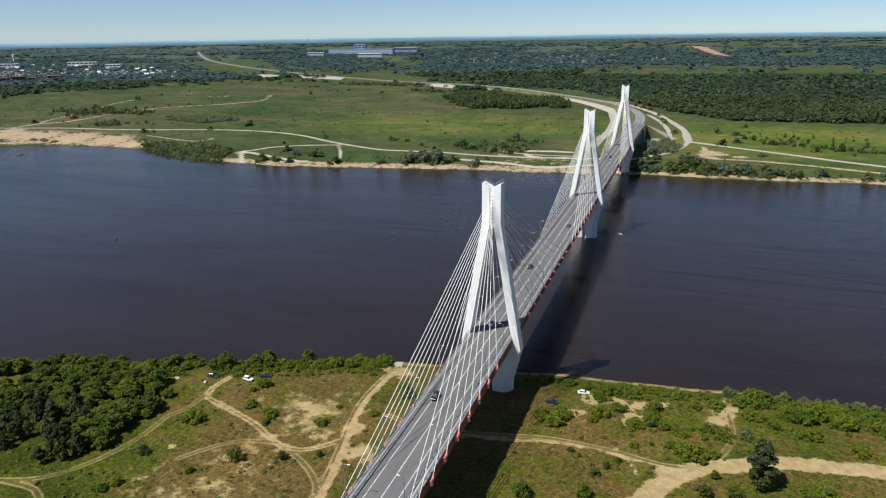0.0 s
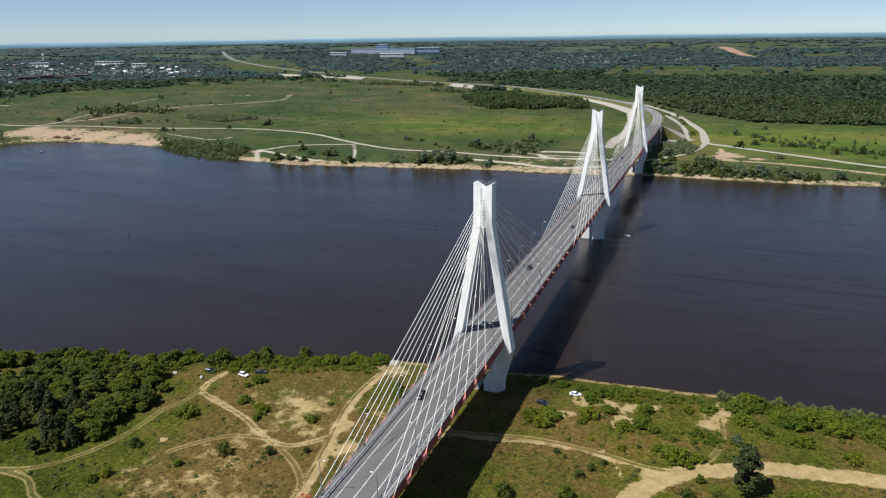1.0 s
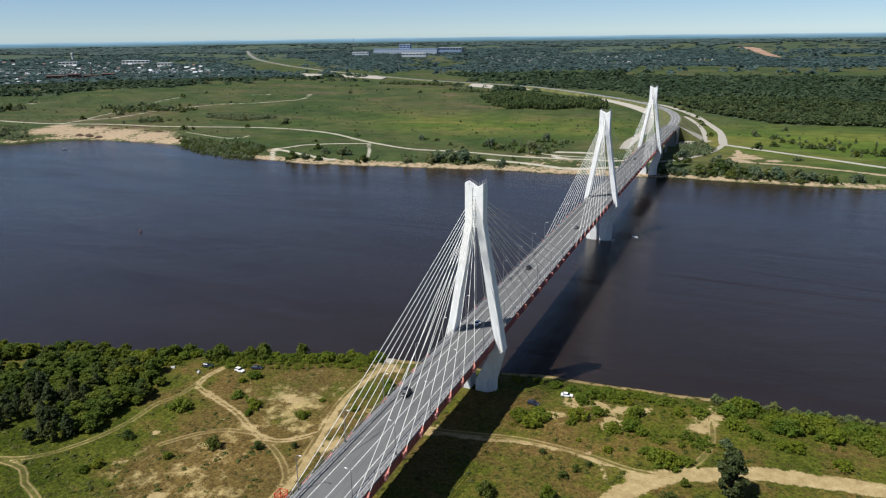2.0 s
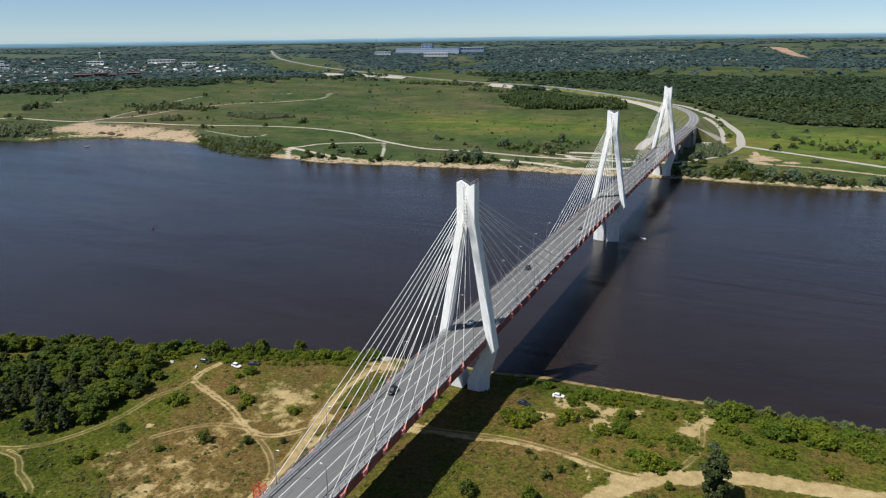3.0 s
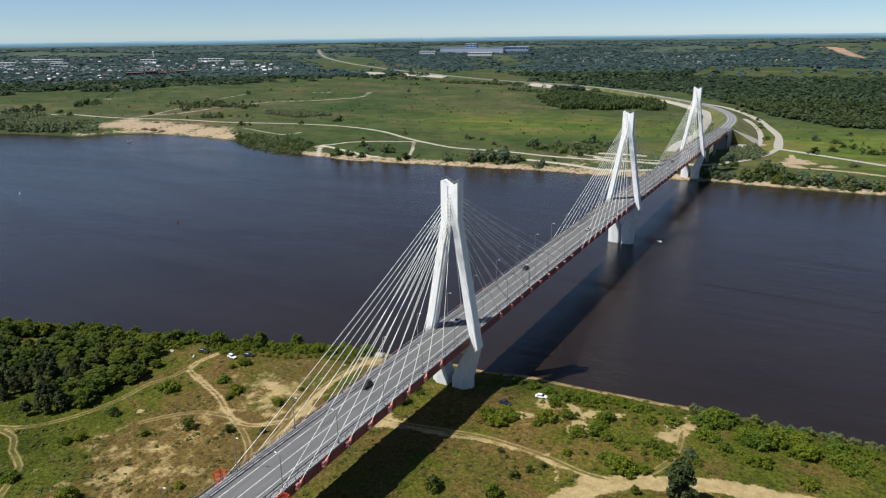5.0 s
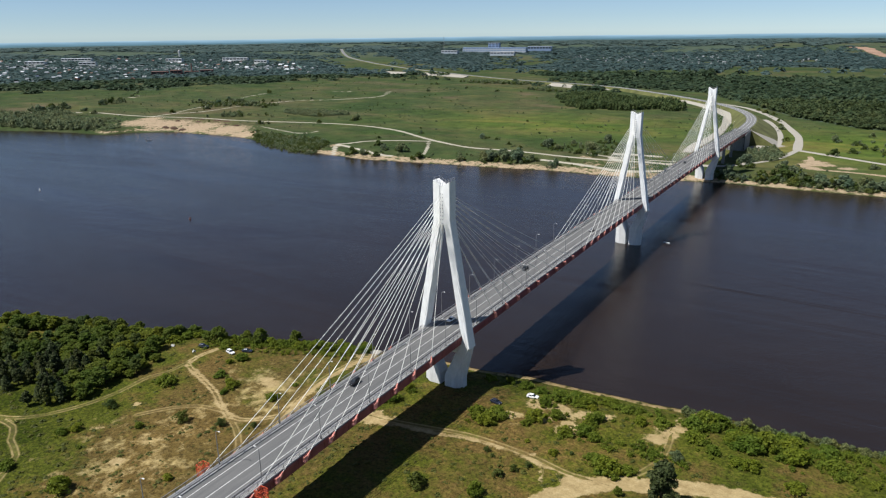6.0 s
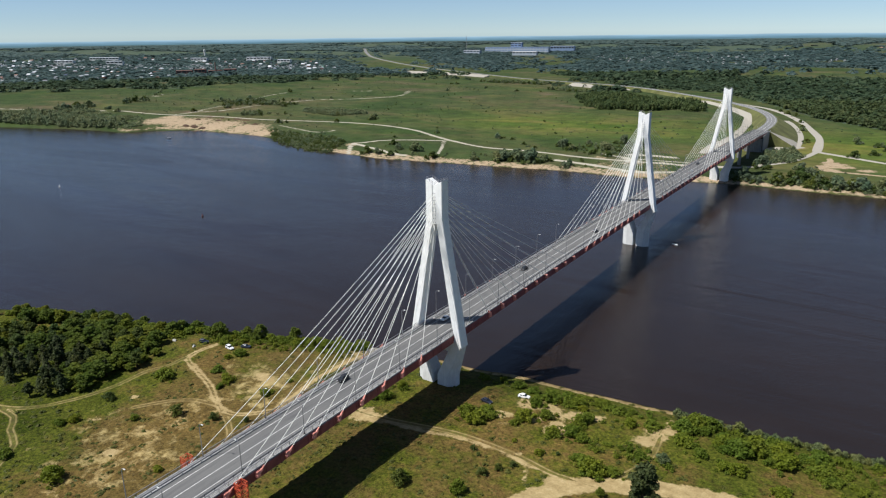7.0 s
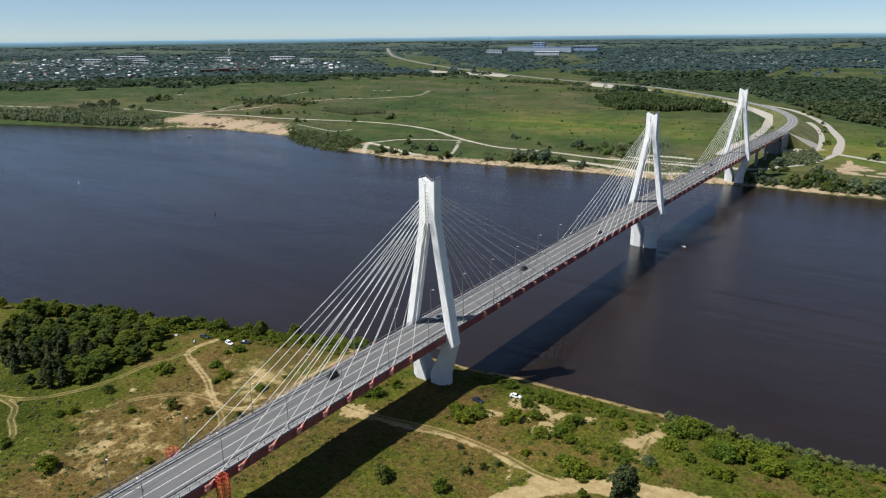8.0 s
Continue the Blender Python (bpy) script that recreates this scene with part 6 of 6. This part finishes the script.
def car(label, paint, at, turn, tall=1.0, estate=False):
    """A passenger car, 4.4 m long, nose along +x."""
    ob = thing("car", label, "car", "cars", at=at, turn=turn)
    k = tall
    stations = [(-2.2, 0.72, 0.45, 0.78), (-2.1, 0.84, 0.34, 0.92), (-1.4, 0.89, 0.30, 0.96), (0.6, 0.89, 0.30, 0.94), (1.5, 0.86, 0.30, 0.84), (2.05, 0.80, 0.34, 0.72), (2.2, 0.66, 0.44, 0.60)]
    part("body", Shape().loft([[(x, -w, a * k), (x, w, a * k), (x, w, b * k - 0.06), (x, w - 0.12, b * k), (x, -w + 0.12, b * k), (x, -w, b * k - 0.06)] for x, w, a, b in stations]).mesh("body", paint), ob)
    back = -2.0 if estate else -1.55
    part("cabin_glass", Shape().loft([[(back, -0.76, 0.92 * k), (1.05, -0.76, 0.90 * k), (1.05, 0.76, 0.90 * k), (back, 0.76, 0.92 * k)], [(back + 0.35, -0.62, 1.40 * k), (0.25, -0.62, 1.40 * k), (0.25, 0.62, 1.40 * k), (back + 0.35, 0.62, 1.40 * k)]]).mesh("cabin_glass", M_GLASS), ob, "dark window glass")
    part("roof", Shape().loft([[(back + 0.28, -0.65, 1.39 * k), (0.33, -0.65, 1.39 * k), (0.33, 0.65, 1.39 * k), (back + 0.28, 0.65, 1.39 * k)], [(back + 0.45, -0.55, 1.47 * k), (0.15, -0.55, 1.47 * k), (0.15, 0.55, 1.47 * k), (back + 0.45, 0.55, 1.47 * k)]]).mesh("roof", paint), ob)
    for y in (-1, 1):
        part("pillar", Shape().box(-0.42, -0.32, y * 0.72 - 0.03, y * 0.72 + 0.03, 0.92 * k, 1.40 * k).mesh("pillar", paint), ob)
        part("headlight", Shape().box(2.02, 2.16, y * 0.58 - 0.15, y * 0.58 + 0.15, 0.56 * k, 0.68 * k, bevel=0.02).mesh("headlight", M_HEAD), ob)
        part("tail_light", Shape().box(-2.2, -2.06, y * 0.62 - 0.13, y * 0.62 + 0.13, 0.66 * k, 0.84 * k, bevel=0.02).mesh("tail_light", M_TAIL), ob)
    for x in (-1.32, 1.36):
        for y in (-0.80, 0.80):
            wheel = part("wheel", Shape().tube([(0, -0.10, 0), (0, 0.10, 0)], 0.22, 12).mesh("wheel", M_RIM), ob, "alloy wheel", pose(x, y, 0.31))
            part("tyre", Shape().tube([(0, -0.11, 0), (0, -0.07, 0), (0, 0.07, 0), (0, 0.11, 0)], [0.27, 0.32, 0.32, 0.27], 14).mesh("tyre", M_TYRE), wheel)
    return ob


P_WHITE, P_BLACK, P_BLUE, P_SILVER = car_paint("white_car_paint", (0.80, 0.80, 0.80)), car_paint("black_car_paint", (0.02, 0.02, 0.022)), car_paint("blue_car_paint", (0.022, 0.028, 0.05)), car_paint("silver_car_paint", (0.55, 0.57, 0.60))


def ground_car(label, paint, x, y, turn, **kw):
    car(label, paint, (x, y, gz(x, y) + 0.06), turn, **kw)


ground_car("dark blue estate car parked on the river bank", P_BLUE, -106, -26.5, 12, estate=True, tall=1.1)
ground_car("white car parked beside the sandy track", P_WHITE, -91, -25, -8, tall=1.15, estate=True)
ground_car("dark blue car parked behind riverside bushes", P_BLUE, -86.5, -20, 20)
ground_car("white car parked on grass near the bridge", P_WHITE, 34.2, 5.2, 8, tall=1.0)
ground_car("dark blue car parked among bank bushes", P_BLUE, 24.6, -5.6, -12)


def deck_car(label, paint, x, y, up, **kw):
    car(label, paint, (x, y, deck_z(y) + 0.012), 90 if up else -90, **kw)


deck_car("black off-road car driving on the bridge", P_BLACK, -3.6, -50, False, tall=1.3, estate=True)
deck_car("black car driving on the bridge roadway", P_BLACK, -2.6, 76, False, tall=1.1)
deck_car("white car driving past the near pylon", P_WHITE, -2.2, 8, False)
deck_car("dark blue car driving away over the river", P_BLUE, 2.3, 152, True)
deck_car("silver car on the bridge near the far pylon", P_SILVER, 2.3, 352, True)
deck_car("dark car on the bridge near the far pylon", P_BLACK, -2.3, 388, False)


# ---- on and beside the water ----
def boat(label, paint, x, y, turn, size=1.0):
    ob = thing("motor_boat", label, "boat", "boats", at=(x, y, WATER_Z), turn=turn)
    hull = [[(x * size, -w * size, h * size), (x * size, -w * 0.7 * size, -0.2), (x * size, w * 0.7 * size, -0.2), (x * size, w * size, h * size)] for x, w, h in ((-2.4, 0.9, 0.55), (0, 1.0, 0.6), (1.8, 0.6, 0.7), (2.7, 0.06, 0.85))]
    part("hull", Shape().loft(hull).mesh("hull", paint), ob)
    part("windscreen", Shape().loft([[(0.4 * size, -0.7 * size, 0.6 * size), (0.9 * size, -0.6 * size, 0.6 * size), (0.9 * size, 0.6 * size, 0.6 * size), (0.4 * size, 0.7 * size, 0.6 * size)], [(0.3 * size, -0.6 * size, 1.1 * size), (0.4 * size, -0.55 * size, 1.1 * size), (0.4 * size, 0.55 * size, 1.1 * size), (0.3 * size, 0.6 * size, 1.1 * size)]]).mesh("windscreen", M_GLASS), ob)
    part("outboard", Shape().box(-2.75 * size, -2.4 * size, -0.2 * size, 0.2 * size, -0.1, 1.0 * size, bevel=0.05).mesh("outboard", P_BLACK), ob)


boat("small white motor boat on the river", P_WHITE, 22.5, 243.0, 160, 0.85)
boat("small dark moored boat near the far beach", P_SILVER, -698, 384, 40, 1.15)


M_BUOY = plain("faded_dark_red_buoy", (0.16, 0.07, 0.065), 0.6, vary=0.2)


def buoy(x, y, c):
    ob = thing("buoy", "small river buoy floating on dark water", "buoy", "river buoys", at=(x, y, WATER_Z))
    part("float", Shape().tube([(0, 0, -0.3), (0, 0, 0.0), (0, 0, 0.5), (0, 0, 0.7)], [0.5, 0.75, 0.75, 0.4], 10).mesh("float", c), ob)
    part("topmark", Shape().tube([(0, 0, 0.7), (0, 0, 1.9), (0, 0, 2.4)], [0.3, 0.22, 0.05], 8).mesh("topmark", c), ob)


buoy(-307, 130.5, M_BUOY)
buoy(-515, 133, P_WHITE)

slab = thing("landing_slab", "pale concrete landing slab at the sandy shore", "slab", at=(-47, 14.0, gz(-47, 14.0)), turn=14)
part("deck", Shape().box(-4.5, 4.5, -2.0, 2.0, 0.1, 0.4, bevel=0.06).mesh("deck", M_GRAVEL), slab)
for sx in (-3.6, 3.6):
    part("support", Shape().box(sx - 0.4, sx + 0.4, -1.7, 1.7, -1.4, 0.1).mesh("support", M_PIER), slab)


def heap(x, y, r, h, mat, label, name="gravel_mound"):
    """A low heap with uneven slopes."""
    rng = np.random.RandomState(int(abs(x) + abs(y)))
    n, rings = 14, []
    for q, z in ((1.15, -0.6), (1.0, 0.0), (0.72, 0.55), (0.4, 0.9), (0.12, 1.0)):
        rings.append([(r * q * math.cos(a) * rng.uniform(0.85, 1.15), 0.55 * r * q * math.sin(a) * rng.uniform(0.85, 1.15), h * z * rng.uniform(0.9, 1.1)) for a in np.arange(n) * 2 * math.pi / n])
    ob = tagged(new(name, Shape().loft(rings).mesh(name, mat, True)), label, "heap", "beach heaps")
    ob.matrix_world = pose(x, y, gz(x, y), 0, 0, rng.uniform(-20, 40))


M_HEAP = plain("dark_gravel", (0.095, 0.058, 0.038), 0.95, vary=0.4, grain=1.2, big=0.15)
for hx, hy, hr, hh in ((-763, 452, 9, 3.0), (-750, 456, 10, 3.4), (-733, 458, 8, 2.6), (-788, 494, 6, 2.2), (-754, 505, 8, 1.8), (-672, 505, 7, 2.4), (-696, 507, 7, 1.6), (-796, 522, 9, 1.5), (-770, 526, 9, 1.4), (-741, 531, 10, 1.6), (-720, 530, 9, 1.3)):
    heap(hx, hy + 9, hr * 0.75, hh * 0.8, M_HEAP, "dark gravel heap on the far sandy beach")

M_TARP = plain("pale_tarpaulin", (0.36, 0.36, 0.33), 0.7, vary=0.2)
for tx, ty, ta in ((-119, -32, 20), (-105.5, -32, -30)):
    tent = thing("camp_shelter", "small pale tarpaulin shelter on the river bank", "tent", "camp shelters", at=(tx, ty, gz(tx, ty)), turn=ta)
    part("sheet", Shape().loft([[(x, -0.75, 0.0), (x, -0.7, 0.05), (x, 0.0, 0.85), (x, 0.7, 0.05), (x, 0.75, 0.0), (x, 0.0, 0.78)] for x in (-0.8, 0.8)]).mesh("sheet", M_TARP), tent)
    for x in (-0.75, 0.75):
        part("pole", Shape().tube([(x, 0, -0.2), (x, 0, 0.8)], 0.03, 5).mesh("pole", M_DARKRAIL), tent)
